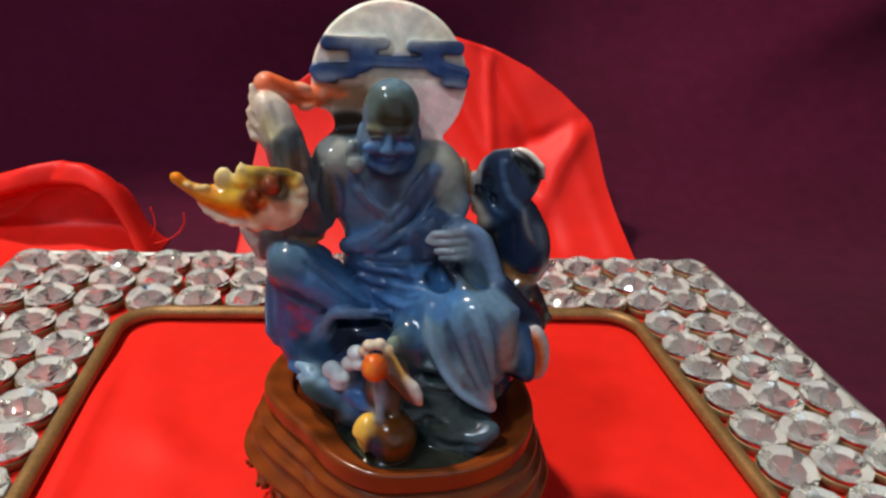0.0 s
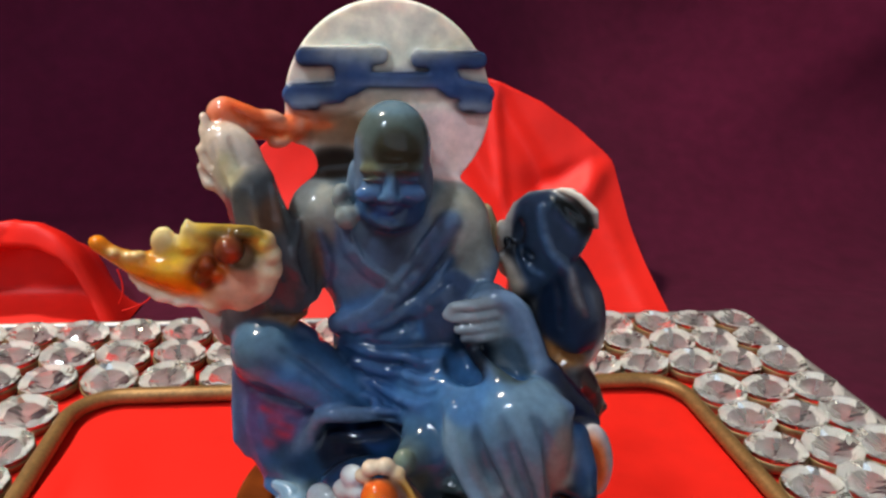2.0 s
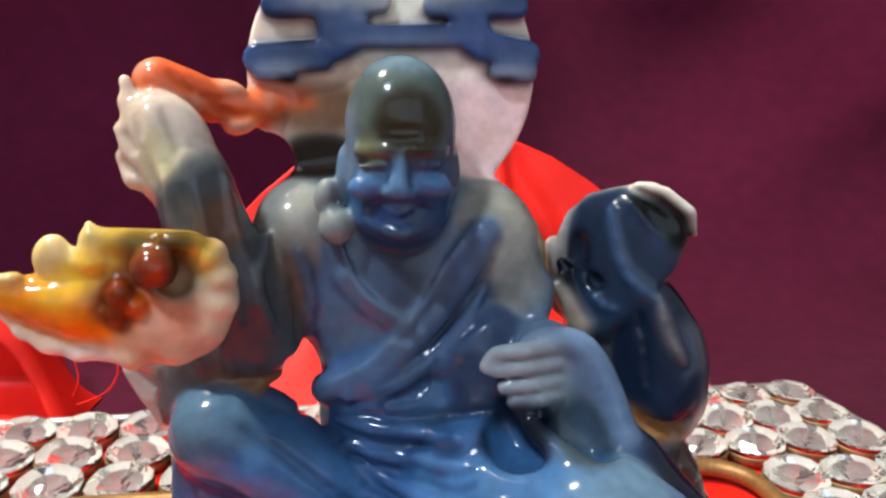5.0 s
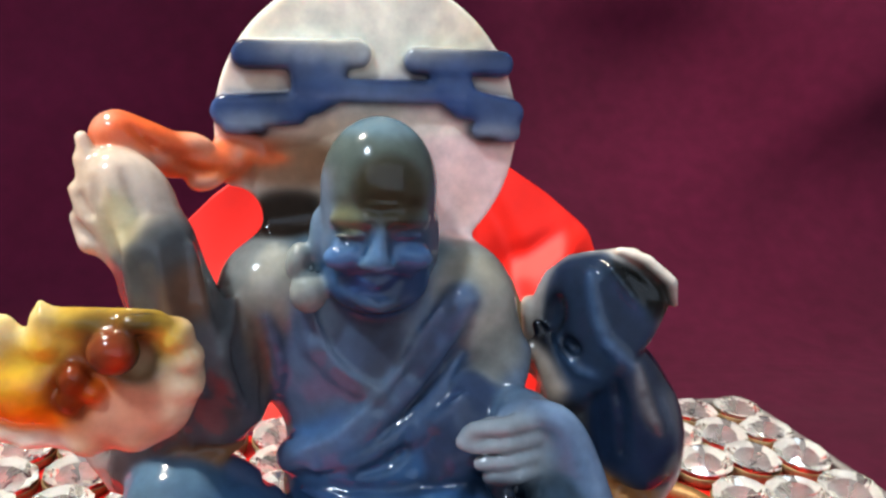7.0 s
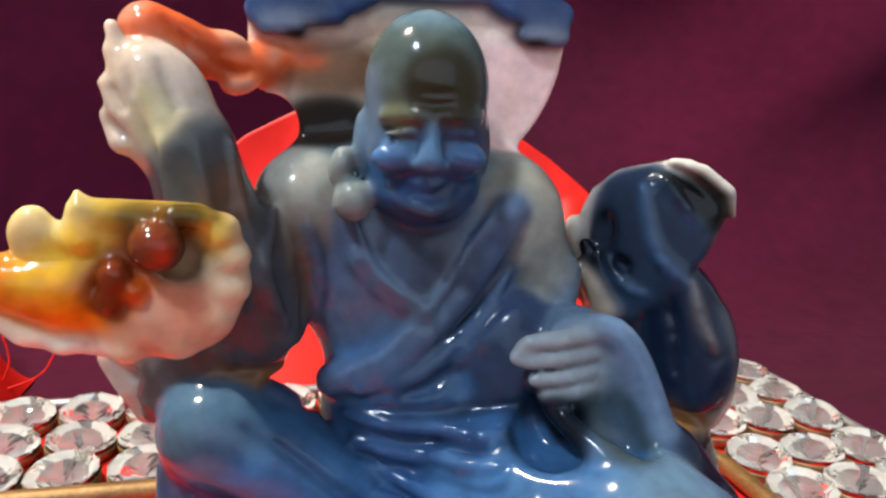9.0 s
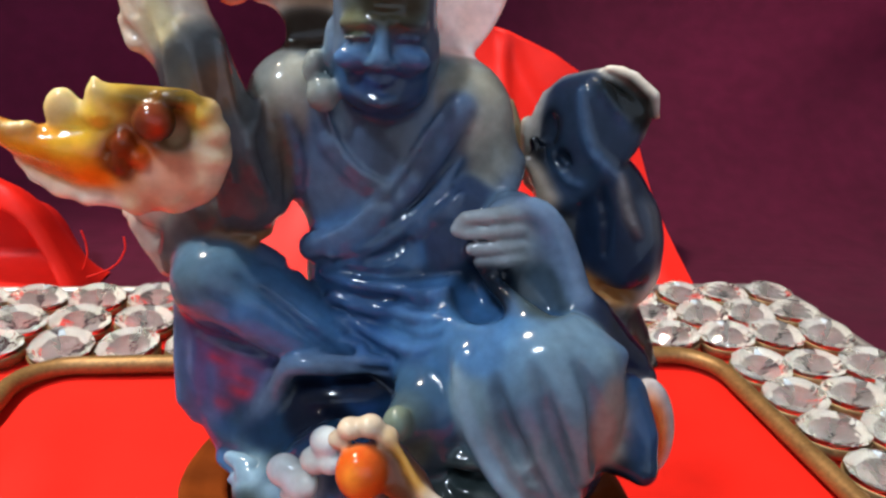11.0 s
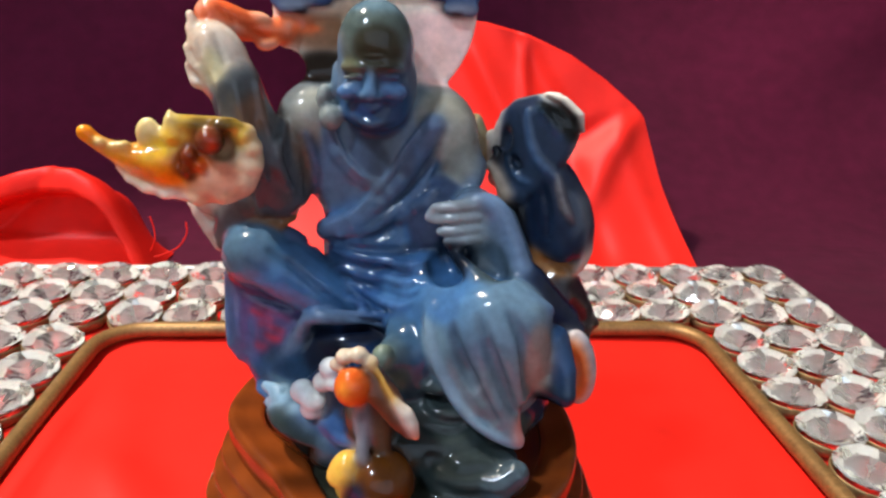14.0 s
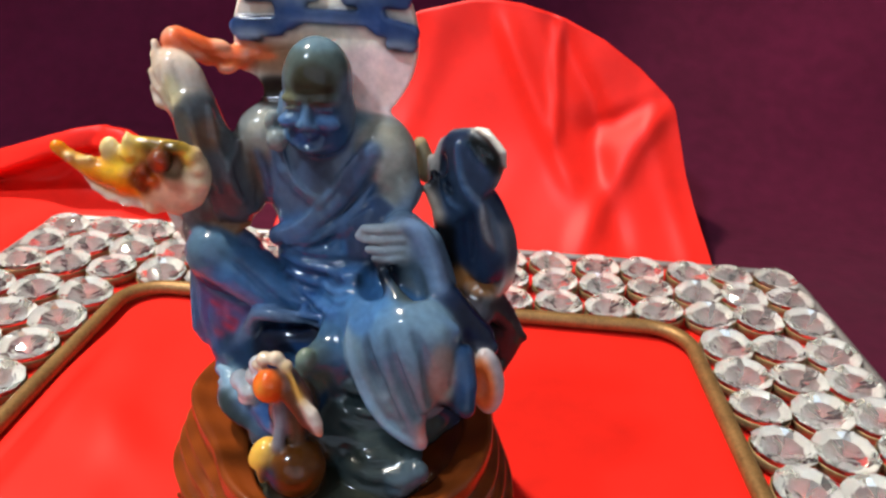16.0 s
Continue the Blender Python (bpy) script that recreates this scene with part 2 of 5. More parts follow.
def purple_place(u, v):
    """The purple cloth lies on the table and sweeps up behind into a hanging backdrop."""
    x = -0.80 + 1.60 * u
    top = 0.225 - 0.25 * (x - 0.31) if x > -0.2 else 0.3525
    top += 0.012 * math.sin(9 * x)
    s = v * 1.45
    bend, r = 0.78, 0.22
    arc = r * math.pi / 2
    if s < bend:
        y, z = -0.27 + s, -0.010
    elif s < bend + arc:
        t = (s - bend) / r
        y, z = -0.27 + bend + r * math.sin(t), -0.010 + r * (1 - math.cos(t))
    else:
        k = (s - bend - arc) / (1.45 - bend - arc)
        y, z = -0.27 + bend + r + (0.03 - 0.17 * smooth01(0.45 - 2.2 * x)) * k, -0.010 + r + k * max(0.14, top - 0.06)
    lift = smooth01((s - 0.74) / 0.30)
    y -= (0.62 if x < 0 else 0.18) * x * x * lift
    w = noise.noise((x * 3.1 + z * 2.2, z * 2.6, 1.7)) * 0.045 + noise.noise((x * 7 + z * 6, z * 4, 5.2)) * 0.018 + 0.004 * math.sin(20 * x + 22 * z) + 0.013 * math.sin(12 * x - 15 * z + 1.0 + 2 * noise.noise((x * 3, z * 3, 9.1)))
    off = 0.62 * (x - 0.17) - 0.784 * z
    y += lift * (w - 0.030 * math.exp(-(off / (0.085 if off < 0 else 0.04)) ** 2) * smooth01((x - 0.05) / 0.1))
    if s < bend:
        z += 0.0025 * noise.noise((x * 9, y * 9, 2.2)) * smooth01((abs(x) - 0.22) / 0.08 + max(0, y - 0.48) / 0.05) * (1 - lift)
    return x, y, z


purple = new("purple_cloth", grid("purple_cloth", purple_place, 150, 150, PURPLE))
tagged(purple, "dark purple woven cloth spread on the table and hung up behind", "cloth", kind="thing")


# ---- the tray, turned a little on the table ----
U, V, O = Vector((0.9978, 0.0663, 0)), Vector((-0.0676, 1.0178, 0)), Vector((0.0065, 0.3915, 0))


def tray_point(a, b, z=0.0):
    return O + U * a + V * b + Vector((0, 0, z))


def round_rect(x0, y0, x1, y1, r, n=8):
    pts = []
    for cx, cy, a0 in ((x1 - r, y1 - r, 0), (x0 + r, y1 - r, 90), (x0 + r, y0 + r, 180), (x1 - r, y0 + r, 270)):
        pts += [(cx + r * math.cos(radians(a0 + 90 * k / n)), cy + r * math.sin(radians(a0 + 90 * k / n))) for k in range(n + 1)]
    return pts


def dense(pts, step):
    out = []
    for i, p in enumerate(pts):
        q = pts[(i + 1) % len(pts)]
        k = max(1, int(math.dist(p, q) / step))
        out += [(p[0] + (q[0] - p[0]) * j / k, p[1] + (q[1] - p[1]) * j / k) for j in range(k)]
    return out


def under_cloth(u, v):
    a, b = -0.198 + 0.396 * u, -0.332 + 0.404 * v
    p = tray_point(a, b)
    w = noise.noise((a * 9, b * 11, 0.4)) * 0.0013 + noise.noise((a * 40, b * 26, 3.0)) * 0.0004
    ridge = 0.0016 * math.exp(-((a + 0.085 + 0.25 * (b + 0.12)) / 0.010) ** 2) * smooth01((0.0 - b) / 0.05)
    ridge += 0.0022 * math.exp(-((a + 0.062 - 0.3 * (b + 0.2)) / 0.016) ** 2) * smooth01((-0.10 - b) / 0.08)
    ridge += 0.0034 * math.exp(-((a + 0.1185 + 0.03 * (b + 0.08)) / 0.0042) ** 2) * smooth01((-0.02 - b) / 0.05)
    along, across = (a + 0.088) * 0.71 - (b + 0.093) * 0.70, (a + 0.088) * 0.70 + (b + 0.093) * 0.71
    ridge += 0.0024 * math.exp(-(along / 0.024) ** 2 - (across / 0.009) ** 2) + 0.0016 * math.exp(-((a - 0.085) / 0.014) ** 2 - ((b + 0.16) / 0.05) ** 2)
    return p.x, p.y, -0.0030 + w + ridge


cloth = new("red_satin_cloth", grid("red_satin_cloth", under_cloth, 120, 120, RED))
tagged(cloth, "bright red satin cloth laid flat beneath the crystal tray", "cloth")

tray = tagged(new("crystal_tray"), "square openwork tray with faceted clear crystals in brass settings", "tray")
path = [tray_point(a, b, 0.0012) for a, b in dense(round_rect(-0.1265, -0.258, 0.1270, 0.0048, 0.018), 0.006)]
part("inner_frame", tube("inner_frame", path, 0.0033, BRASS, True, 12), tray, "aged brass inner rim rod")
path = [tray_point(a, b, 0.0008) for a, b in dense(round_rect(-0.1995, -0.3335, 0.1995, 0.0735, 0.018), 0.008)]
part("outer_frame", tube("outer_frame", path, 0.0022, SILVER, True, 10), tray, "dull silvery outer edge")


GEM_R = 0.0114


def cut_gem(seed, n=12):
    """A round stone with a flat table, two tiers of crown facets and a pointed back, part mirror, part white, part
    clear.
    """
    tiers = ((1.0, 0.0034, 0.0), (1.0, 0.0040, 0.0), (0.78, 0.0064, 0.5), (0.50, 0.0077, 0.0))
    verts = [(GEM_R * f * math.cos(2 * math.pi * (k + o) / n), GEM_R * f * math.sin(2 * math.pi * (k + o) / n), z) for f, z, o in tiers for k in range(n)]
    verts += [(GEM_R * 0.5 * math.cos(2 * math.pi * (k + 0.5) / n), GEM_R * 0.5 * math.sin(2 * math.pi * (k + 0.5) / n), -0.0002) for k in range(n)] + [(0, 0, -0.0022)]
    faces, back = [], []
    for k in range(n):
        q = (k + 1) % n
        faces += [(k, q, n + q, n + k), (n + k, n + q, 2 * n + k), (n + q, 2 * n + q, 2 * n + k), (2 * n + k, 3 * n + q, 3 * n + k), (2 * n + k, 2 * n + q, 3 * n + q)]
        back += [(q, k, 4 * n + k), (4 * n + q, q, 4 * n + k), (4 * n + q, 4 * n + k, 5 * n)]
    faces.append(tuple(3 * n + k for k in range(n)))
    me = mesh_of("gem", verts, faces + back, GLASS, False)
    me.materials.append(FOIL)
    me.materials.append(LIT_FACET)
    me.materials.append(BARE_BACK)
    # mirror, white and clear facets mixed so the material itself carries the sparkle
    back_mats = [m for k in range(n) for m in (1 if (k + seed) % 3 == 1 else 2, 1 if (k + seed) % 3 == 0 else 2, 1 if (k + seed) % 4 == 0 else 3)]
    me.polygons.foreach_set("material_index", [0] * len(faces) + back_mats)
    return me


cuts = [cut_gem(seed) for seed in range(6)]
ring = [[((r) * math.cos(2 * math.pi * k / 28), (r) * math.sin(2 * math.pi * k / 28), z) for k in range(28)]
        for r, z in ((0.0088, -0.0022), (0.0108, -0.0022), (0.0113, -0.0004), (0.0116, 0.0014), (0.0114, 0.0019), (0.0110, 0.0017), (0.0102, -0.0002), (0.0088, -0.0012), (0.0088, -0.0022))]
setting = loft("setting", ring, DARK_BRASS, False)
rng = random.Random(4)
columns = [-0.1415 + 0.283 * k / 12 for k in range(13)]
places = [(a, b) for b in (0.0165, 0.0385, 0.0600) for a in columns]
places += [(s * a, b) for s in (-1, 1) for a in (0.1640, 0.1865) for b in (0.0165, 0.0385, 0.0600)]
places += [(s * a, -0.0095 - 0.0221 * k) for s in (-1, 1) for a in (0.1415, 0.1640, 0.1865) for k in range(12)]
places += [(a, b) for b in (-0.2750, -0.2970, -0.3190) for a in columns]
places += [(s * a, b) for s in (-1, 1) for a in (0.1640, 0.1865) for b in (-0.2750, -0.2970, -0.3190)]
for a, b in places:
    p = tray_point(a + rng.uniform(-0.0006, 0.0006), b + rng.uniform(-0.0006, 0.0006), 0)
    m = pose(p.x, p.y, 0, rng.uniform(-6, 6), rng.uniform(-6, 6), rng.uniform(0, 90))
    st = part("setting", setting, tray)
    st.matrix_basis = m
    gem = part("gem", rng.choice(cuts), st)


# ---- red cloth behind the tray ----
def profile_height(points, x):
    """Smooth height of a draped edge at x."""
    for (x0, z0), (x1, z1) in zip(points, points[1:]):
        if x0 <= x <= x1:
            return z0 + (z1 - z0) * (x - x0) / (x1 - x0)
    return points[0][1] if x < points[0][0] else points[-1][1]


ARCH = [(-0.088, -0.009), (-0.085, 0.030), (-0.080, 0.058), (-0.073, 0.072), (-0.060, 0.086), (-0.044, 0.099), (-0.016, 0.113), (0.012, 0.121), (0.026, 0.1225), (0.044, 0.121), (0.068, 0.115), (0.093, 0.1045), (0.115, 0.091),
        (0.132, 0.0775), (0.137, 0.072), (0.141, 0.058), (0.147, 0.040), (0.155, 0.018), (0.163, -0.002), (0.166, -0.009)]
HUMP = [(-0.42, -0.009), (-0.36, -0.002), (-0.30, 0.010), (-0.262, 0.021), (-0.240, 0.029), (-0.218, 0.038), (-0.200, 0.0435), (-0.184, 0.0462), (-0.170, 0.0458), (-0.160, 0.0410), (-0.154, 0.0330), (-0.148, 0.0210), (-0.140, 0.0050), (-0.133, -0.009)]


def draped(outline, seed, fold, foot=0.479, lean=0.034, hollow=0.0):
    x0, x1 = outline[0][0], outline[-1][0]

    def place(u, v):
        x = x0 + (x1 - x0) * u
        h = profile_height(outline, x) + 0.009
        front = min(v / 0.62, 1.0)
        back = max(0.0, (v - 0.62) / 0.38)
        z = -0.009 + h * (math.sin(front * math.pi / 2) if back == 0 else math.cos(back * math.pi / 2))
        y = foot + lean * front ** 1.3 + 0.030 * math.sin(back * math.pi / 2)
        y += hollow * (smooth01((h - 0.009 - z - 0.010) / 0.010) - 1.5 * max(0.0, 1 - front / 0.16) ** 1.5) * (1 - back)
        y -= 0.11 * max(0.0, 1 - front / 0.2) * smooth01((-0.20 - x) / 0.04)
        k = smooth01(h / 0.05)
        w = noise.noise((x * 9 + z * 5, z * 7, seed))
        crease = abs(noise.noise((x * 16 + 0.5 * w, z * 10 - x * 6, seed + 4)))
        y -= k * fold * (1.3 * w + 1.5 * math.sqrt(crease) - 0.5) * (1 - back)
        y -= k * 0.0015 * noise.noise((x * 60 - z * 40, z * 40, seed + 3))
        return x + 0.004 * k * noise.noise((x * 30, z * 30, seed + 7)) * front, y, z
    return place


# soft creases of the tall cloth: foot x, foot z, top x, top z, depth, width
CREASES = ((0.082, 0.030, 0.034, 0.110, 0.0050, 0.008), (0.098, 0.062, 0.060, 0.116, -0.0040, 0.007), (0.092, 0.004, 0.130, 0.072, 0.0055, 0.008), (0.112, 0.000, 0.090, 0.060, -0.0045, 0.008), (0.072, 0.055, 0.066, 0.112, 0.0030, 0.004), (0.096, 0.052, 0.132, 0.074, -0.0040, 0.006),
           (-0.030, 0.020, -0.004, 0.115, 0.0028, 0.010), (0.150, 0.000, 0.126, 0.060, 0.0018, 0.006))


def leaning(u, v):
    """The tall cloth: it leans back from its foot behind the tray, rounds over its top edge and falls away behind."""
    x = ARCH[0][0] + (ARCH[-1][0] - ARCH[0][0]) * u
    h = profile_height(ARCH, x) + 0.009
    front, back = min(v / 0.7, 1.0), max(0.0, (v - 0.7) / 0.3)
    z = -0.009 + h * (front if back == 0 else 1 - back ** 2)
    y = 0.484 + 0.080 * (1 - math.exp(-(z + 0.009) / 0.055)) + 0.045 * back
    k = smooth01(h / 0.03)
    w = noise.noise((x * 11 + z * 4, z * 8, 2.0))
    y -= k * 0.0045 * (w + 0.5 * noise.noise((x * 26 - z * 12, z * 17, 6.0)))
    for ax, az, bx, bz, depth, width in CREASES:
        dx, dz = bx - ax, bz - az
        n = math.hypot(dx, dz)
        along, off = ((x - ax) * dx + (z - az) * dz) / n / n, ((x - ax) * dz - (z - az) * dx) / n + 0.004 * w
        y -= k * depth * math.exp(-(off / width) ** 2) * smooth01((along + 0.25) / 0.3) * smooth01((1.2 - along) / 0.3)
    return x + 0.0012 * k * noise.noise((x * 30, z * 30, 9.0)) * front, y, z


arch = new("red_satin_cloth", grid("red_drape", leaning, 170, 80, RED))
tagged(arch, "bright red satin cloth bunched upright behind the tray", "cloth")
hump = new("red_satin_cloth", grid("red_heap", draped(HUMP, 8.0, 0.006, 0.466, 0.012, 0.026), 110, 50, RED))
tagged(hump, "low rounded heap of red satin cloth behind the tray", "cloth")


def thread(points):
    pts = [tuple(q) for q in catmull(points, 8)]
    ob = new("loose_thread", tube("loose_thread", pts, 0.00045, RED, False, 6))
    tagged(ob, "loose red thread hanging against the purple cloth", "thread")


thread([(-0.142, 0.486, -0.008), (-0.136, 0.488, 0.004), (-0.136, 0.490, 0.011), (-0.138, 0.491, 0.018)])
thread([(-0.150, 0.486, -0.008), (-0.126, 0.487, 0.000), (-0.119, 0.490, 0.008), (-0.119, 0.492, 0.015)])


# ---- wooden stand ----
CX, CY = 0.013, 0.266
RADII = [44.0, 43.5, 45.0, 44.0, 42.5, 42.5, 44.5, 45.0, 44.0, 42.4, 37.6, 35.5, 39.2, 42.9, 43.3, 45.4, 46.8, 45.6]
RECESS = [36.0, 35.5, 37.0, 36.0, 34.5, 34.5, 36.5, 37.0, 36.0, 33.4, 28.6, 26.3, 31.0, 38.4, 39.3, 40.8, 39.2, 37.2]


def ring_radius(radii, w):
    """Smooth radius in metres at the angle w of an outline given by evenly spaced radii in millimetres."""
    t = (w / (2 * math.pi)) % 1.0 * len(radii)
    i, f = int(t) % len(radii), t - int(t)
    p, q, s, v = (radii[(i + j) % len(radii)] for j in (-1, 0, 1, 2))
    return 0.0005 * (2 * q + (s - p) * f + (2 * p - 5 * q + 4 * s - v) * f * f + (3 * q - p - 3 * s + v) * f ** 3)


def stand_ring(offset, z, inward=0.0, n=180):
    """A ring round the stand; inward slides it from the outer outline to that of the hollow in its top."""
    ring = []
    for k in range(n):
        w = 2 * math.pi * k / n
        r = ring_radius(RADII, w) * (1 - inward) + ring_radius(RECESS, w) * inward
        r += offset * (1 - (0.75 * max(0.0, -math.sin(w)) ** 2 if offset > 0 else 0))
        ring.append((CX + r * math.cos(w), CY + r * math.sin(w), z))
    return ring


def profiled(name, steps, caps=True):
    return loft(name, [stand_ring(q[0] * 0.001, q[1] * 0.001, *q[2:]) for q in steps], WOOD, caps)


stand = tagged(new("wooden_stand"), "carved dark rosewood stand with stepped mouldings and scroll feet", "stand")
stand.matrix_basis = VIEW_FIT
part("rim", profiled("rim", [(-4, 37.0), (-0.8, 37.2), (-0.1, 37.7), (0.2, 39), (0.35, 42.6), (0.2, 43.6), (-0.3, 44.2), (-0.9, 44.4), (-0.6, 44.3, 0.15), (0, 43.7, 0.4), (0, 43.4, 0.6), (0, 43.3, 0.85), (-0.2, 43.1, 0.97), (0, 42.4, 1.02), (0, 39.6, 1.04), (-8, 39.2, 1.0), (-20, 39.2, 1.0)]), stand)
part("moulding", profiled("moulding", [(-4, 32.6), (2.0, 32.7), (2.5, 32.9), (2.7, 33.4), (2.5, 33.9), (1.9, 34.2), (1.2, 34.4), (-0.8, 35.8), (-2.2, 37.1), (-4, 37.2)]), stand)
part("moulding", profiled("moulding", [(-4, 26.6), (4.2, 26.7), (4.9, 27.0), (5.1, 27.6), (4.9, 28.2), (4.2, 28.5), (3.4, 28.8), (1.6, 30.9), (1.0, 32.8), (-4, 32.9)]), stand)
part("moulding", profiled("moulding", [(-4, 19.2), (6.8, 19.3), (7.6, 19.7), (7.9, 20.3), (7.6, 21.0), (6.8, 21.4), (5.9, 21.8), (4.0, 24.2), (3.4, 26.8), (-4, 26.9)]), stand)
part("apron", profiled("apron", [(-4, 11.5), (3.6, 11.5), (4.6, 12.4), (5.0, 14.5), (6.4, 17.2), (6.8, 18.6), (6.2, 19.4), (-2, 19.5)]), stand)


def scroll_foot(k):
    w = 2 * math.pi * (k + 0.5) / 8
    r = ring_radius(RADII, w) - 0.001
    c, t = Vector((math.cos(w), math.sin(w), 0)), Vector((-math.sin(w), math.cos(w), 0))
    base = Vector((CX, CY, 0)) + c * r
    pts, rad = [], []
    for q in catmull([(-0.010, 0.016, 4.6), (-0.006, 0.011, 4.6), (0.001, 0.0065, 4.2), (0.006, 0.004, 3.4), (0.009, 0.0060, 2.4), (0.007, 0.0095, 1.8)], 5):
        pts.append(base + c * q[0] + Vector((0, 0, q[1])))
        rad.append(q[2] * 0.001)
    me = tube("foot", pts, rad, WOOD, False, 10)
    return me


for k in range(8):
    part("foot", scroll_foot(k), stand)
for k in range(26):
    w = 2 * math.pi * k / 26
    r = ring_radius(RADII, w) + 0.0045
    c = Vector((math.cos(w), math.sin(w), 0))
    t = Vector((-math.sin(w), math.cos(w), 0))
    p = Vector((CX, CY, 0.0145)) + c * r
    pts = [p + t * (0.0042 * math.cos(s) * (1 - s / 9)) + Vector((0, 0, 0.0042 * math.sin(s) * (1 - s / 9))) + c * 0.001 * s * 0.4 for s in [0.6 * j for j in range(12)]]
    part("carved_scroll", tube("carved_scroll", pts, [0.0013 * (1 - j / 16) for j in range(12)], WOOD, False, 6), stand)


# ---- statue: one carved stone, modelled as blended volumes on a fine lattice (millimetres) ----
class Carving:
    def __init__(self, lo, hi, step):
        self.lo, self.step = np.array(lo, float), step
        self.shape = tuple(int((b - a) / step) + 1 for a, b in zip(lo, hi))
        self.field = np.full(self.shape, 9.0, np.float32)
        self.tints = []
        self.turn = None

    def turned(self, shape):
        """A shape moved deeper or nearer along view rays from a point near the camera, by a share that changes
        sideways, to fit the camera's view.
        """
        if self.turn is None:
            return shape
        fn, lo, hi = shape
        view_pivot, share = self.turn

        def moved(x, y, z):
            x, y, z = x - view_pivot[0], y - view_pivot[1], z - view_pivot[2]
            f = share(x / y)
            return fn(x / f + view_pivot[0], y / f + view_pivot[1], z / f + view_pivot[2])
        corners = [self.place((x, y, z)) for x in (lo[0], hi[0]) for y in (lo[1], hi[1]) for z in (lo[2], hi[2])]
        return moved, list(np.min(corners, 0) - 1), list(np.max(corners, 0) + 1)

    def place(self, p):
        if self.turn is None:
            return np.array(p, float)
        view_pivot, share = self.turn
        d = np.array(p, float) - view_pivot
        return view_pivot + d * float(share(np.float64(d[0] / d[1])))

    def window(self, lo, hi, margin):
        cuts = []
        for a in range(3):
            i = max(0, int((lo[a] - margin - self.lo[a]) / self.step))
            j = min(self.shape[a], int((hi[a] + margin - self.lo[a]) / self.step) + 2)
            cuts.append(slice(i, max(i + 1, j)))
        axes = [(np.arange(c.start, c.stop) * self.step + self.lo[a]).astype(np.float32) for a, c in enumerate(cuts)]
        return tuple(cuts), axes[0][:, None, None], axes[1][None, :, None], axes[2][None, None, :]

    def join(self, shape, k=1.5, tint=None, weight=1.0):
        fn, lo, hi = self.turned(shape)
        cut, x, y, z = self.window(lo, hi, k + 2.0)
        a, b = self.field[cut], fn(x, y, z)
        h = np.clip(0.5 + 0.5 * (a - b) / k, 0, 1)
        self.field[cut] = a + (b - a) * h - k * h * (1 - h)
        if tint is not None:
            self.tints.append((fn, lo, hi, tint, weight))

    def cut(self, shape, k=1.0, tint=None, weight=1.0):
        fn, lo, hi = self.turned(shape)
        cut, x, y, z = self.window(lo, hi, k + 2.0)
        a, b = self.field[cut], -fn(x, y, z)
        h = np.clip(0.5 - 0.5 * (a - b) / k, 0, 1)
        self.field[cut] = a + (b - a) * h + k * h * (1 - h)
        if tint is not None:
            self.tints.append((fn, lo, hi, tint, weight))

    def stain_or_shade(self, shape, tint, weight=1.0):
        self.tints.append((*self.turned(shape), tint, weight))

    def front(self, x, z):
        """Where the surface that faces the viewer lies at x, z."""
        for y in np.arange(222.0, 292.0, 0.5):
            i, j, k = (int(round((q - o) / self.step)) for q, o in zip(self.place((x, y, z)), self.lo))
            if 0 <= i < self.shape[0] and 0 <= j < self.shape[1] and 0 <= k < self.shape[2] and self.field[i, j, k] < 0:
                return float(y)
        return None

    def fold(self, points, r, lift=0.0, k=1.6, tint=None, taper=True, groove=False, weight=1.0):
        """A ridge or groove that follows the front of the carving through points x, z."""
        run = [(q, self.front(q[0], q[1])) for q in catmull(points, 5)]
        run = [(q[0], y - lift, q[1]) for q, y in run if y is not None]
        ys = [p[1] for p in run]
        run = [(p[0], float(np.median(ys[max(0, i - 2):i + 3])), p[2]) for i, p in enumerate(run)]
        n = len(run)
        if n > 1:
            f = [max(0.25, r * (math.sin(math.pi * min(max((j + 0.6) / (n + 0.2), 0), 1)) ** 0.5 if taper else 1.0)) for j in range(n)]
            (self.cut if groove else self.join)(strand([(*p, q) for p, q in zip(run, f)]), k, tint, weight)

    def mesh(self, name, mat):
        f, (nx, ny, nz) = self.field, self.shape
        s = f < 0
        count = sum(s[a:nx - 1 + a, b:ny - 1 + b, c:nz - 1 + c].astype(np.int8) for a in (0, 1) for b in (0, 1) for c in (0, 1))
        cells = np.argwhere((count > 0) & (count < 8))
        index = np.full((nx - 1, ny - 1, nz - 1), -1, np.int32)
        index[tuple(cells.T)] = np.arange(len(cells))
        total, hits = np.zeros((len(cells), 3)), np.zeros(len(cells))
        corners = [np.array(c) for c in np.ndindex(2, 2, 2)]
        value = {tuple(c): f[tuple((cells + c).T)].astype(float) for c in corners}
        for c in corners:
            for a in range(3):
                if c[a] == 0:
                    d = c.copy()
                    d[a] = 1
                    p, q = value[tuple(c)], value[tuple(d)]
                    on = (p < 0) != (q < 0)
                    t = np.where(on, p / np.where(on, p - q, 1), 0)
                    place = np.tile(c.astype(float), (len(cells), 1))
                    place[:, a] += t
                    total[on] += place[on]
                    hits += on
        verts = (cells + total / hits[:, None]) * self.step + self.lo
        quads = []
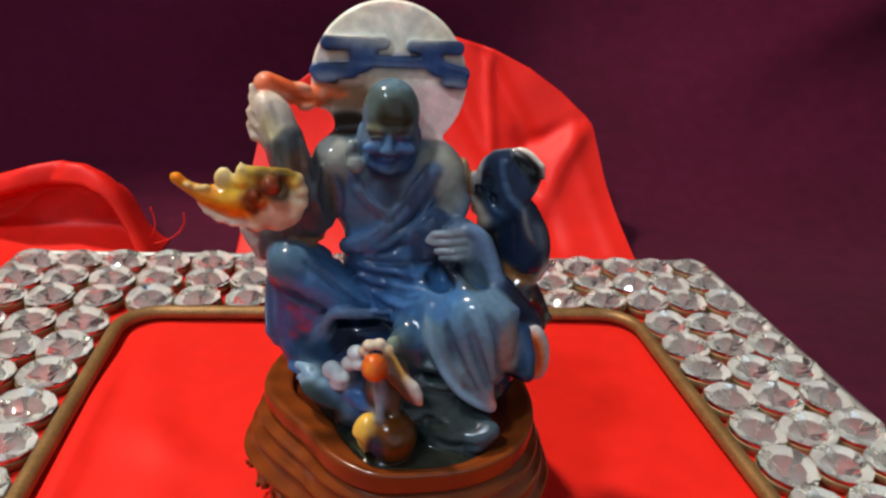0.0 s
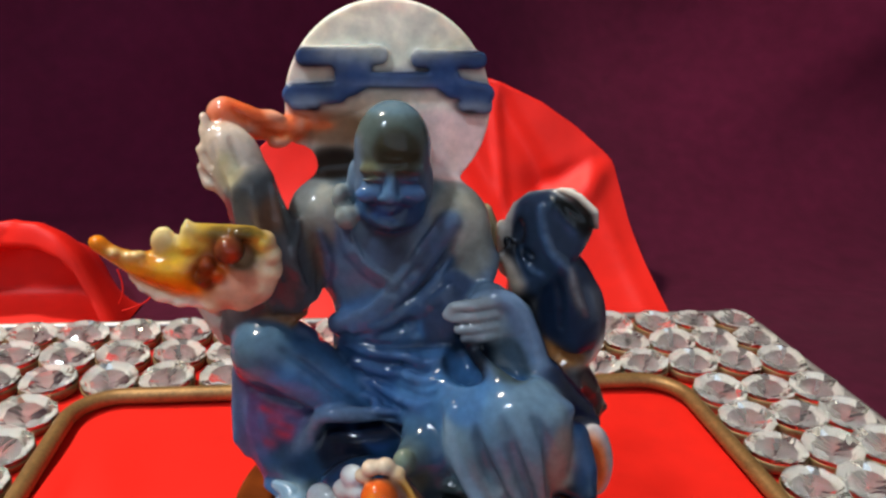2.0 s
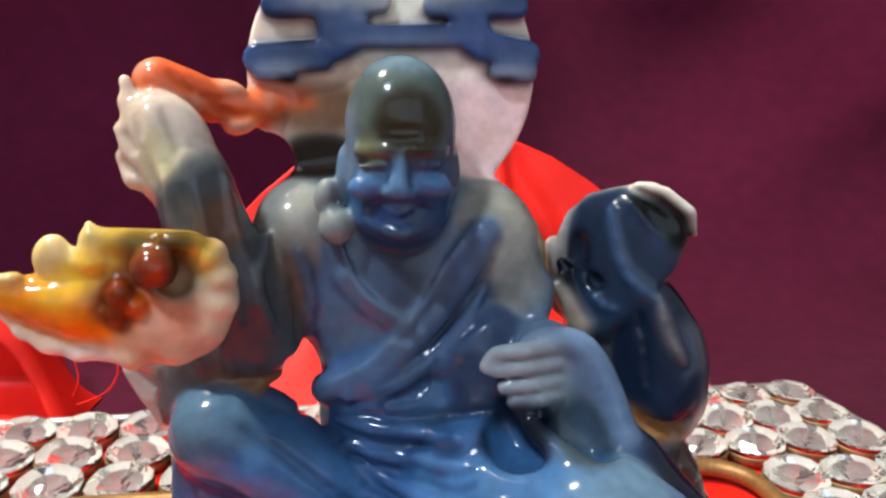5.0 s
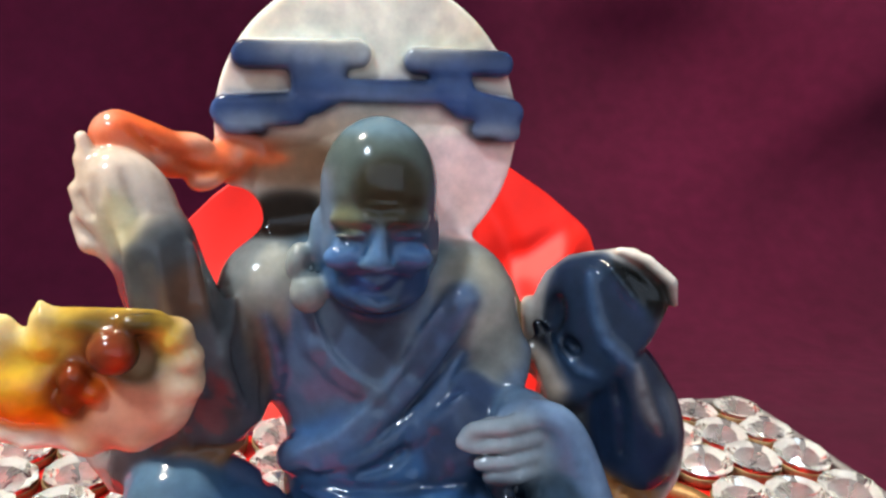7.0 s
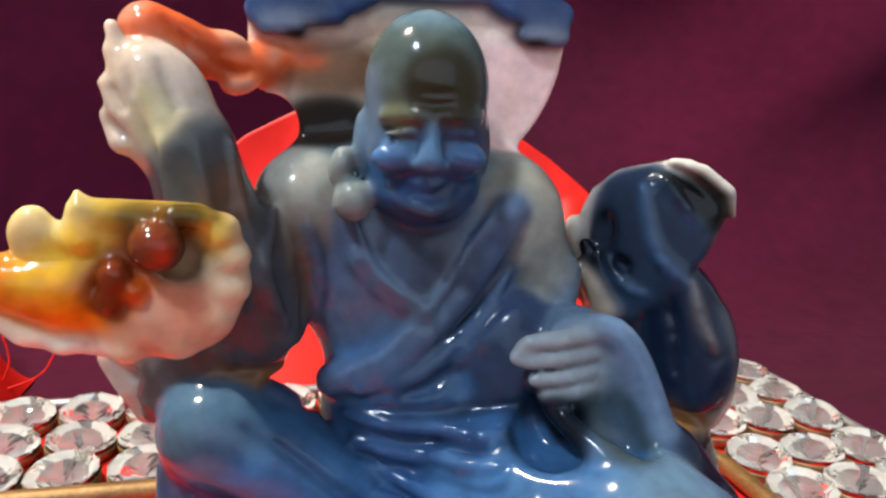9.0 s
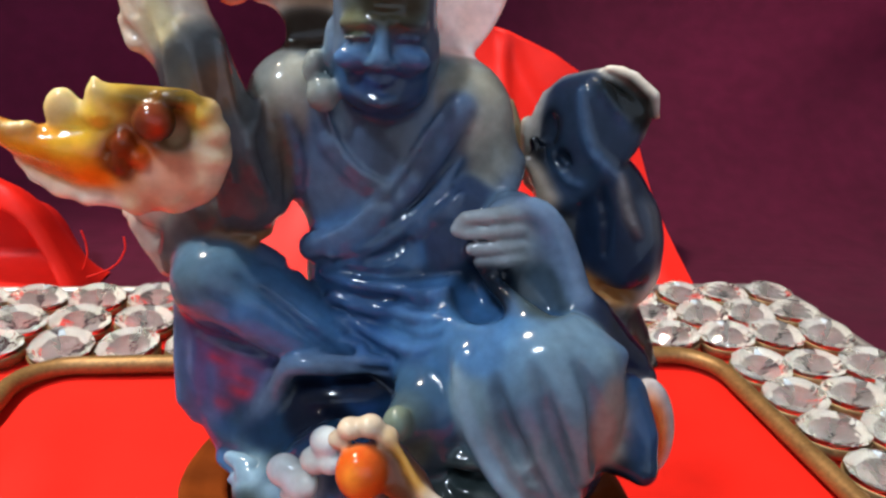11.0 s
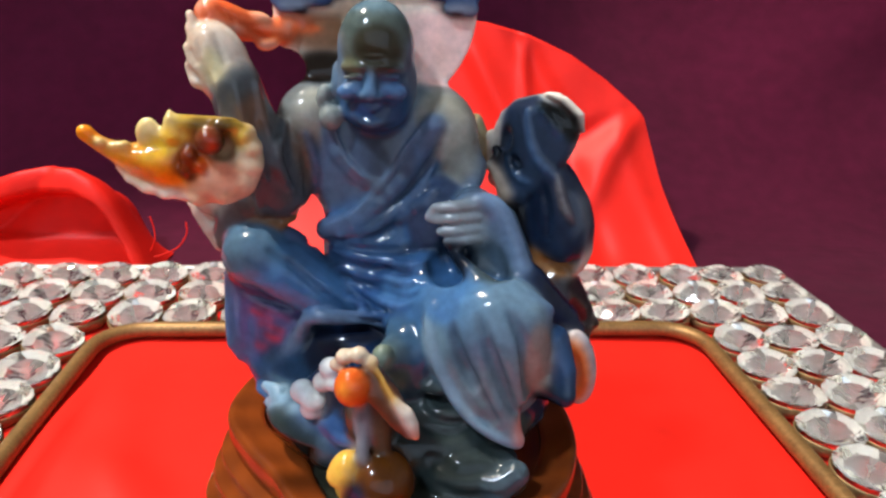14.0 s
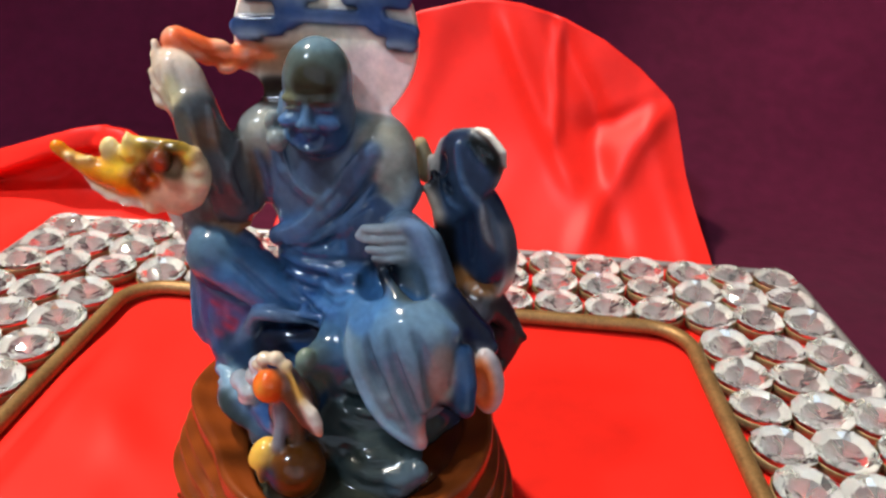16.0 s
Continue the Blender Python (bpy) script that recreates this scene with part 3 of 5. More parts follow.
        for a in range(3):
            b, c = (a + 1) % 3, (a + 2) % 3
            one, two = [slice(None)] * 3, [slice(None)] * 3
            one[a], two[a] = slice(0, -1), slice(1, None)
            p, q = s[tuple(one)], s[tuple(two)]
            e = np.argwhere(p != q)
            e = e[(e[:, b] > 0) & (e[:, c] > 0) & (e[:, b] < self.shape[b] - 1) & (e[:, c] < self.shape[c] - 1)]
            ring = []
            for db, dc in ((-1, -1), (0, -1), (0, 0), (-1, 0)):
                g = e.copy()
                g[:, b] += db
                g[:, c] += dc
                ring.append(index[tuple(g.T)])
            quad = np.stack(ring, 1)
            flip = ~p[tuple(e.T)]
            quad[flip] = quad[flip][:, ::-1]
            quads.append(quad)
        quads = np.concatenate(quads)
        pairs = np.concatenate([quads[:, [i, (i + 1) % 4]] for i in range(4)])
        count = np.maximum(np.bincount(pairs.ravel(), minlength=len(verts)), 1)
        for _ in range(3):
            mean = np.stack([np.bincount(pairs[:, 0], verts[pairs[:, 1], a], len(verts)) + np.bincount(pairs[:, 1], verts[pairs[:, 0], a], len(verts)) for a in range(3)], 1) / count[:, None]
            verts = verts + 0.5 * (mean - verts)
        colour, sums = np.full((len(verts), 3), 1e-6), np.full(len(verts), 1e-6)
        for fn, lo, hi, tint, weight in self.tints:
            near = np.nonzero(np.all((verts > np.array(lo) - 5) & (verts < np.array(hi) + 5), axis=1))[0]
            if len(near):
                v = verts[near]
                d = fn(v[:, 0], v[:, 1], v[:, 2])
                w = weight * np.exp(-np.clip(d, -1.8, 6) / 0.5)
                colour[near] += w[:, None] * np.array(tint)
                sums[near] += w
        colour = (colour / sums[:, None]) ** 1.5
        colour *= 1.50 - 0.66 * np.clip(colour.mean(1, keepdims=True) / 0.4, 0, 1)
        me = bpy.data.meshes.new(name)
        me.vertices.add(len(verts))
        me.vertices.foreach_set("co", (verts * 0.001).astype(np.float32).ravel())
        me.loops.add(quads.size)
        me.loops.foreach_set("vertex_index", quads.astype(np.int32).ravel())
        me.polygons.add(len(quads))
        me.polygons.foreach_set("loop_start", np.arange(0, quads.size, 4, dtype=np.int32))
        me.polygons.foreach_set("use_smooth", np.ones(len(quads), bool))
        me.update(calc_edges=True)
        layer = me.color_attributes.new("stone", "FLOAT_COLOR", "POINT")
        layer.data.foreach_set("color", np.concatenate([colour, np.ones((len(verts), 1))], 1).astype(np.float32).ravel())
        me.materials.append(mat)
        return me


def ridge(c, points, r, lift, k, tint, weight=0.5):
    """A soft swelling fold laid on the front of the carving through a few points x, z."""
    run = [(x, c.front(x, z), z) for x, z in points]
    n = len(run)
    rope = [(x, y + q - lift * q / r, z, q) for (x, y, z), q in zip(run, [r * (0.55 if i in (0, n - 1) else 1.0) for i in range(n)])]
    c.join(strand(catmull(rope, 5)), k, tint, weight)


def egg(c, r, turn=(0, 0, 0)):
    """An ellipsoid at c with half-axes r, turned by degrees."""
    r = (r, r, r) if isinstance(r, (int, float)) else r
    m = np.array(Euler([radians(a) for a in turn]).to_matrix().transposed())
    reach = max(r) if any(turn) else None

    def fn(x, y, z):
        x, y, z = x - c[0], y - c[1], z - c[2]
        if reach:
            x, y, z = (m[i, 0] * x + m[i, 1] * y + m[i, 2] * z for i in range(3))
        k0 = np.sqrt((x / r[0]) ** 2 + (y / r[1]) ** 2 + (z / r[2]) ** 2)
        k1 = np.sqrt((x / r[0] ** 2) ** 2 + (y / r[1] ** 2) ** 2 + (z / r[2] ** 2) ** 2) + 1e-6
        return k0 * (k0 - 1) / k1
    ext = [reach or q for q in r]
    return fn, [c[i] - ext[i] for i in range(3)], [c[i] + ext[i] for i in range(3)]


def cone(a, b, ra, rb):
    """A round-ended cone from a to b."""
    a, b = np.array(a, float), np.array(b, float)
    d = b - a
    l2 = float(d @ d) + 1e-9

    def fn(x, y, z):
        t = np.clip(((x - a[0]) * d[0] + (y - a[1]) * d[1] + (z - a[2]) * d[2]) / l2, 0, 1)
        return np.sqrt((x - a[0] - t * d[0]) ** 2 + (y - a[1] - t * d[1]) ** 2 + (z - a[2] - t * d[2]) ** 2) - (ra + (rb - ra) * t)
    r = max(ra, rb)
    return fn, list(np.minimum(a, b) - r), list(np.maximum(a, b) + r)


def pad(a, b, r, y, thick, rb=None):
    """A flat raised strip, facing the viewer, from a to b in x, z."""
    d = (b[0] - a[0], b[1] - a[1])
    l2 = d[0] ** 2 + d[1] ** 2 + 1e-9
    rb = r if rb is None else rb

    def fn(x, yy, z):
        t = np.clip(((x - a[0]) * d[0] + (z - a[1]) * d[1]) / l2, 0, 1)
        flat = np.sqrt((x - a[0] - t * d[0]) ** 2 + (z - a[1] - t * d[1]) ** 2) - (r + (rb - r) * t)
        e = np.abs(yy - y) - thick
        p, q = flat + 0.6, e + 0.6
        return np.minimum(np.maximum(p, q), 0) + np.sqrt(np.maximum(p, 0) ** 2 + np.maximum(q, 0) ** 2) - 0.6
    r = max(r, rb)
    return fn, [min(a[0], b[0]) - r, y - thick, min(a[1], b[1]) - r], [max(a[0], b[0]) + r, y + thick, max(a[1], b[1]) + r]


def slab(p, n):
    """The half-space beyond a plane, to shave the stone flat; n points into what is taken off."""
    n = np.array(n, float) / np.linalg.norm(n)

    def fn(x, y, z):
        return -((x - p[0]) * n[0] + (y - p[1]) * n[1] + (z - p[2]) * n[2])
    return fn


def strand(run):
    """One rope of round-ended cones through points of x, y, z, radius."""
    cones = [cone(p[:3], q[:3], p[3], q[3]) for p, q in zip(run, run[1:])]

    def fn(x, y, z):
        d = cones[0][0](x, y, z)
        for f in cones[1:]:
            d = np.minimum(d, f[0](x, y, z))
        return d
    return fn, list(np.min([f[1] for f in cones], 0)), list(np.max([f[2] for f in cones], 0))


def block(outline, y0, y1, soft, facets=()):
    """A rounded block on the slanting plane of the bundle: its outline runs clockwise in s, z, its depth from y0 to y1."""
    planes = [((0, y0, 0), (0, -1, 0)), ((0, y1, 0), (0, 1, 0))]
    for p, q in zip(outline, outline[1:] + outline[:1]):
        n = math.hypot(q[0] - p[0], q[1] - p[1])
        planes.append(((p[0], 0, p[1]), ((p[1] - q[1]) / n, 0, (q[0] - p[0]) / n)))
    planes += [(p, tuple(np.array(n, float) / np.linalg.norm(n))) for p, n in facets]

    def fn(x, y, z):
        s, w = (x - 41) * 0.8 - (y - 276) * 0.6, (x - 41) * 0.6 + (y - 276) * 0.8
        d = None
        for p, n in planes:
            e = (s - p[0]) * n[0] + (w - p[1]) * n[1] + (z - p[2]) * n[2]
            if d is None:
                d = e
            else:
                h = np.clip(0.5 + 0.5 * (d - e) / soft, 0, 1)
                d = e + (d - e) * h + soft * h * (1 - h)
        return d
    corners = [(41 + 0.8 * s + 0.6 * w, 276 - 0.6 * s + 0.8 * w, z) for s, z in outline for w in (y0, y1)]
    return fn, list(np.min(corners, 0)), list(np.max(corners, 0))


def on_bundle(s, w, z):
    return (41 + 0.8 * s + 0.6 * w, 276 - 0.6 * s + 0.8 * w, z)


def chain(c, points, k, tint, weight=1.0, steps=0):
    """A rope through points of x, y, z, radius, blended into the stone."""
    c.join(strand(catmull(points, steps) if steps else points), k, tint, weight)


BLUE, PALE_BLUE, DEEP, GREY = (0.088, 0.185, 0.312), (0.150, 0.245, 0.355), (0.034, 0.078, 0.140), (0.180, 0.245, 0.285)
OLIVE, SHOULDER, BROWN = (0.125, 0.150, 0.140), (0.44, 0.44, 0.40), (0.150, 0.118, 0.096)
BLACK, ROCK = (0.015, 0.016, 0.018), (0.052, 0.066, 0.066)
WHITE, MILK = (0.70, 0.61, 0.53), (0.97, 0.87, 0.77)
AMBER, RUST = (0.80, 0.36, 0.035), (0.74, 0.24, 0.10)
SKIN = (0.36, 0.40, 0.43)

st = Carving((-52, 218, 38), (74, 298, 170), 0.45)

# moon disc behind the head
st.join(pad((7.6, 141.5), (7.6, 141.5), 22.9, 282, 2.4), 0.3, MILK, 0.8)
for p, r in (((2, 280, 156), (14, 3, 7)), ((16, 280, 157), (10, 3, 6))):
    st.stain_or_shade(egg(p, r), (0.97, 0.94, 0.82), 0.5)
st.stain_or_shade(egg((20, 280, 131), (14, 3, 10)), (0.94, 0.76, 0.72), 1.0)
st.stain_or_shade(egg((-9, 280, 137), (5.5, 3.5, 2.4)), RUST, 3)
st.stain_or_shade(egg((-4, 280, 136), (9, 3, 4)), (0.30, 0.20, 0.14), 1.2)
st.stain_or_shade(egg((-5.0, 279, 128.6), (6.0, 3.0, 3.8), (0, -10, 0)), (0.05, 0.036, 0.028), 4)
st.cut(egg((-13.8, 282, 126.6), (5.2, 9, 6.2), (0, 30, 0)), 0.8)
CLOUD = (0.050, 0.105, 0.225)
for a, b, r, rb in (((-10.4, 151.8), (5.4, 152.6), 2.1, 2.1), ((-1.8, 151), (-1.0, 146.4), 2.8, 2.8), ((1.8, 150.6), (0.8, 147), 2.2, 2.4), ((-13.2, 143.7), (-3.6, 144.4), 2.2, 2.4),
                    ((-1, 147.2), (18.4, 147.6), 1.7, 1.7), ((14.2, 152.0), (27.0, 152.1), 2.0, 2.0), ((18.8, 151), (20.6, 147.4), 2.5, 2.8), ((21.6, 146.0), (28.9, 144.8), 2.3, 2.2),
                    ((24.6, 142.2), (29.2, 142.0), 1.5, 1.6), ((-12.9, 141.6), (-8.6, 141.4), 1.2, 1.0)):
    st.join(pad(a, b, r, 279.2, 1.6, rb), 0.3, CLOUD, 0.6)
for a, b in (((-11.6, 149.8), (-5.4, 149.2)), ((-5.0, 148.8), (-5.0, 146.9)), ((4.6, 149.9), (15.2, 149.6)), ((-13.6, 146.4), (-6.2, 146.7)), ((24.2, 149.6), (28.8, 148.0)), ((-11.2, 154.0), (5.4, 154.8)), ((14, 154.2), (27, 154.3))):
    st.stain_or_shade(cone((a[0], 278, a[1]), (b[0], 278, b[1]), 0.25, 0.2), BLACK, 1.6)
st.stain_or_shade(egg((-8.6, 278, 140.6), (1.3, 2, 0.8)), BLACK, 2)
st.stain_or_shade(egg((25.6, 278, 140.8), (1.5, 2, 0.8)), BLACK, 2)
st.stain_or_shade(egg((-10, 278, 142.2), (3.4, 2, 1.0)), (0.30, 0.34, 0.40), 2)
st.stain_or_shade(egg((26.6, 278, 142.0), (3.4, 2, 1.0)), (0.30, 0.34, 0.40), 2)
st.stain_or_shade(egg((8, 278, 146.4), (9, 2, 0.6)), (0.24, 0.28, 0.40), 1.2)
st.cut(cone((-2, 278.8, 143.0), (20, 278.8, 143.4), 0.4, 0.4), 0.4)

# dark carved bundle over the shoulder, with its pale rind
RIND = (0.62, 0.58, 0.52)
NIGHT = (0.052, 0.077, 0.120)
st.join(block([(-6.7, 110), (-5.6, 119.2), (-2.4, 122.4), (3.3, 124.2), (8.5, 125.2), (14.0, 121.5), (15.0, 118.4), (13.4, 113), (4, 100), (-4, 102)], 1.2, 3.0, 0.4), 0.6, RIND, 1.0)
st.join(block([(1, 101), (11, 105), (16.5, 102), (18.8, 96), (19.4, 88), (17.0, 82.6), (10.8, 83.2), (6.4, 87)], 1.0, 5.5, 1.2), 0.8, RIND, 1.0)
st.join(block([(-5.3, 109.5), (-4.9, 118.6), (-2.1, 121.6), (4.2, 123.8), (7.4, 122.6), (13.8, 118.0), (12.8, 110.8), (4, 100), (-3, 102)], -2.4, 2.6, 0.8,
              (((1.5, -2.2, 114), (-0.36, -0.93, 0.06)), ((6, -2.2, 114), (0.34, -0.93, 0.10)), ((1, -1.6, 120.5), (-0.15, -0.78, 0.6)))), 0.7, NIGHT, 5)
st.join(block([(-4.6, 107.5), (2, 113), (11, 109.8), (17.0, 102.6), (19.4, 97), (19.6, 92), (16.4, 86.2), (12, 85.8), (6.4, 88.0), (2.9, 93), (-0.6, 99.5)], -3.4, 6, 2.6,
              (((8, -2.8, 98), (-0.5, -0.86, 0.0)), ((13, -2.8, 97), (0.5, -0.84, 0.2)))), 1.0, (0.028, 0.044, 0.080), 5)
# gap and hollows tinted black, ridges lighter: shade and glints put into the colour
st.cut(strand([(*on_bundle(7.4, -1.6, 122.8), 0.7), (*on_bundle(10.0, -1.2, 121.2), 1.4), (*on_bundle(12.8, -0.8, 119.0), 1.6), (*on_bundle(14.2, -0.2, 117.0), 0.9)]), 0.4, (0.012, 0.013, 0.011), 200)
st.fold([(44.6, 122.4), (46.6, 119.6), (50.0, 115.4)], 0.7, 0.25, 0.8, (0.11, 0.19, 0.30), weight=6)
st.cut(egg(on_bundle(-3.4, -1.4, 112.2), (2.2, 2.2, 4.0), (0, 14, 0)), 0.8, (0.010, 0.013, 0.022), 18)
st.cut(egg(on_bundle(0.2, -2.2, 108.4), (2.4, 1.8, 1.5), (0, 20, 0)), 0.7, (0.012, 0.02, 0.035), 10)
st.fold([(38.2, 110.2), (39.6, 107.2), (41.4, 104.8), (43.6, 104.4)], 0.9, 0.4, 0.9, (0.08, 0.135, 0.21), weight=6)
st.fold([(41.8, 121.0), (43.4, 113.4), (45.2, 109.6), (48.6, 106.8)], 0.8, 0.25, 1.2, (0.085, 0.145, 0.23), weight=6)
st.fold([(49.4, 107), (50.4, 103), (51.6, 99.5), (53.2, 97)], 0.9, 0.3, 1.0, (0.17, 0.16, 0.17), weight=5)
st.fold([(46.6, 104), (47.6, 99), (48.2, 93)], 0.8, 0.3, 1.2, (0.016, 0.02, 0.03), groove=True, weight=3)
st.join(cone((36.0, 278.5, 110.5), (39.4, 276.6, 103.4), 1.1, 1.6), 0.6, (0.018, 0.026, 0.04), 6)
st.join(cone((35.4, 282, 113), (35.4, 281, 106), 1.6, 1.2), 0.8, RIND, 1.5)
st.join(egg((36.4, 279.4, 103.4), (2.0, 2.0, 2.2)), 0.6, (0.52, 0.42, 0.36), 4)
st.join(strand([(*on_bundle(6.2, 1.2, 124.6), 0.7), (*on_bundle(10.6, 1.0, 123.6), 1.1), (*on_bundle(14.6, 1.0, 120.8), 1.1), (*on_bundle(15.4, 1.2, 117.4), 0.7)]), 0.4, (0.84, 0.80, 0.74), 8)
st.join(strand([(*on_bundle(-5.2, 1.2, 119), 0.6), (*on_bundle(-6.4, 1.2, 115.5), 0.9), (*on_bundle(-6.6, 1.2, 111.5), 0.9), (*on_bundle(-5.4, 1.4, 107), 0.8)]), 0.4, (0.56, 0.52, 0.48), 4)
st.stain_or_shade(egg(on_bundle(10.4, 0.5, 85.4), (5, 4, 2.0), (0, 14, 0)), (0.46, 0.27, 0.13), 14)

# body
st.join(egg((8.5, 279.5, 108), (19, 10.8, 18)), 3, (0.135, 0.178, 0.245))
st.join(egg((9, 277.5, 86), (14.5, 11.6, 20)), 4, BLUE)
st.join(egg((13, 277, 66), (26, 14, 14)), 5, BLUE)
st.join(egg((-7.2, 277.5, 118.0), (6.8, 6.6, 6.8)), 3, SHOULDER, 2.6)
st.join(egg((22.6, 277.5, 115.6), (7.8, 7.4, 8.6)), 3, SHOULDER, 2.0)
# neck tinted dark: the chin's shadow is in the colour
st.join(cone((8.4, 277, 108), (8.4, 276, 124), 8, 6.6), 2, (0.05, 0.06, 0.07))
chain(st, [(-6, 278.5, 120.6, 4.5), (2, 279, 121.6, 5), (14, 279, 121.6, 5), (22, 278.5, 118.6, 5.5)], 3, GREY)

# head
st.join(egg((8.4, 270.4, 134.2), (8.3, 8.6, 10.1)), 1.5, OLIVE, 1.3)
st.join(egg((8.4, 270.2, 126.2), (8.5, 7.4, 10.2)), 2.0, (0.055, 0.125, 0.225), 1.2)
st.join(egg((8.3, 268.4, 120.6), (7.0, 5.4, 3.6)), 2.0, (0.06, 0.12, 0.21), 1.2)
# eye slits, smile lines and mouth tinted dark: crease shade in the colour
for s in (-1, 1):
    x = 8.0
    st.join(egg((x + s * 4.7, 263.6, 125.9), (2.9, 1.7, 1.9), (0, s * 8, 0)), 1.4, (0.125, 0.215, 0.345), 1.0)
    st.join(cone((x + s * 1.6, 262.0, 131.2), (x + s * 6.2, 264.4, 130.8), 0.6, 0.6), 1.6, (0.14, 0.19, 0.22), 0.6)
    st.cut(cone((x + s * 2.0, 261.5, 128.6), (x + s * 6.2, 263.3, 128.2), 0.7, 0.5), 0.6, (0.04, 0.065, 0.12), 0.8)
    st.join(cone((x + s * 2.4, 262.6, 129.0), (x + s * 5.6, 263.6, 128.8), 0.5, 0.45), 0.4, (0.11, 0.17, 0.28), 0.6)
    st.join(egg((x + s * 8.2, 270.5, 126.5), (1.2, 2.4, 4.6)), 0.8, GREY)
    st.cut(cone((x + s * 2.7, 261.4, 125.2), (x + s * 5.2, 262.6, 122.2), 0.35, 0.3), 1.1, (0.045, 0.04, 0.04), 0.9)
st.join(cone((8.0, 262.4, 130.6), (7.7, 261.6, 126.0), 0.8, 1.6), 0.8, PALE_BLUE, 0.9)
st.join(egg((7.7, 261.6, 125.4), (1.7, 1.5, 1.2)), 0.5, PALE_BLUE, 0.8)
for s in (-1, 1):
    st.join(egg((7.8 + s * 1.7, 262.3, 125.0), (0.95, 1.0, 0.8)), 0.5, PALE_BLUE, 0.6)
st.cut(strand([(4.6, 263.0, 123.0, 0.6), (6.0, 261.9, 121.9, 1.0), (7.8, 261.6, 121.5, 1.2), (9.6, 261.9, 121.9, 1.0), (11.0, 263.0, 123.0, 0.6)]), 0.4, (0.022, 0.04, 0.09), 3)
chain(st, [(5.4, 263.6, 122.8, 0.45), (7.8, 262.9, 122.1, 0.6), (10.2, 263.6, 122.8, 0.45)], 0.3, (0.10, 0.16, 0.30), 2.5)
chain(st, [(5.8, 263.8, 121.4, 0.4), (7.8, 263.2, 120.9, 0.5), (9.8, 263.8, 121.4, 0.4)], 0.3, (0.07, 0.12, 0.24), 2.5)
chain(st, [(4.2, 264.6, 120.4, 0.6), (6.0, 263.2, 119.5, 0.9), (8.0, 262.6, 119.2, 1.1), (10.0, 263.2, 119.5, 0.9), (11.8, 264.6, 120.4, 0.6)], 0.8, (0.11, 0.16, 0.22), 1.0)
for z in (132.6, 134.0):
    st.cut(cone((4.8, 261.9, z), (11.8, 261.9, z), 0.2, 0.2), 0.7)
st.stain_or_shade(egg((9.4, 262.5, 134.8), (5.0, 3.4, 4.6)), (0.075, 0.066, 0.042), 2.2)
st.stain_or_shade(egg((8.6, 270, 143.4), (6.5, 6, 2.5)), (0.17, 0.23, 0.26), 1.6)
for x in (0.6, 16.4):
    st.stain_or_shade(egg((x, 268, 131), (1.8, 5, 6)), (0.17, 0.225, 0.29), 1.4)
st.stain_or_shade(egg((3.4, 263, 130.8), (2.6, 2.4, 2.4)), (0.17, 0.18, 0.13), 1.6)
st.join(egg((-1.4, 268.2, 119.4), (2.7, 2.5, 3.0)), 1.0, (0.25, 0.27, 0.26), 1.4)
st.join(egg((-3.0, 269.4, 123.8), (1.7, 2.0, 2.8), (0, 14, 0)), 1.0, (0.25, 0.27, 0.26), 1.2)

# raised arm with the long sleeve
chain(st, [(-8, 277, 117, 6.4), (-12, 276, 108, 6.6), (-14, 274, 102, 6.0)], 3, BROWN, 1.3)
chain(st, [(-14, 272, 101, 6.0), (-17.5, 270, 111, 6.4), (-20.8, 268.5, 121, 6.0), (-21.8, 268, 126, 5.6)], 2.5, (0.12, 0.13, 0.14), 1.3)
st.join(egg((-19.5, 273.5, 99.5), (8.6, 4.8, 6.2), (0, -18, 0)), 2.0, BROWN, 1.4)
chain(st, [(-22, 273.5, 98, 5.0), (-26.5, 274.5, 94, 4.2), (-28.8, 275.4, 89.5, 2.9), (-29.6, 276, 86.2, 1.8)], 1.6, (0.13, 0.115, 0.115), 1.6)
# orange-brown edge: light through thin stone, put into the tint
chain(st, [(-20, 270.6, 94.6, 1.2), (-15.0, 270.8, 93.2, 1.2), (-11.6, 272, 94.8, 1.0)], 1.0, (0.26, 0.15, 0.075), 3)
for x in (-24.5, -20.5, -16.5):
    st.fold([(x, 127), (x + 1.5, 117), (x + 5, 106)], 0.9, 0.3, 1.2)
for x in (-22, -17.5):
    st.fold([(x, 106), (x - 1, 101), (x - 0.5, 96)], 0.8, 0.2, 1.2)
st.fold([(-12, 118), (-13, 110), (-10.5, 103)], 0.9, 0.2, 1.6)

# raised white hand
# hand, and later coral, flower, sleeve and tail, slid along view rays to fit
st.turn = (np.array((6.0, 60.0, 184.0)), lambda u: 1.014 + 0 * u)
st.join(egg((-24.6, 266.5, 131.0), (6.3, 5.0, 8.6), (0, -14, 0)), 1.6, WHITE, 2)
st.join(egg((-26.2, 266.4, 134.8), (3.6, 3.6, 4.2), (0, -12, 0)), 2.0, WHITE, 2)
for p, q, r in (((-28.0, 265.0, 133.5), (-30.2, 265.6, 138.2), 1.3), ((-28.6, 264.6, 131), (-30.8, 265.2, 134.4), 1.4), ((-29.2, 265, 127.6), (-31.0, 265.6, 130.6), 1.4), ((-28.4, 266, 136.0), (-30.0, 266.4, 141.0), 1.3)):
    st.join(cone(p, q, r * 1.3, r * 0.7), 0.9, WHITE, 2)
st.stain_or_shade(egg((-25, 262, 131), (3.0, 3.0, 4.0)), (0.70, 0.64, 0.46), 1)
st.stain_or_shade(egg((-17.5, 262, 121.5), (2.6, 3.0, 4.0)), (0.16, 0.10, 0.07), 2)
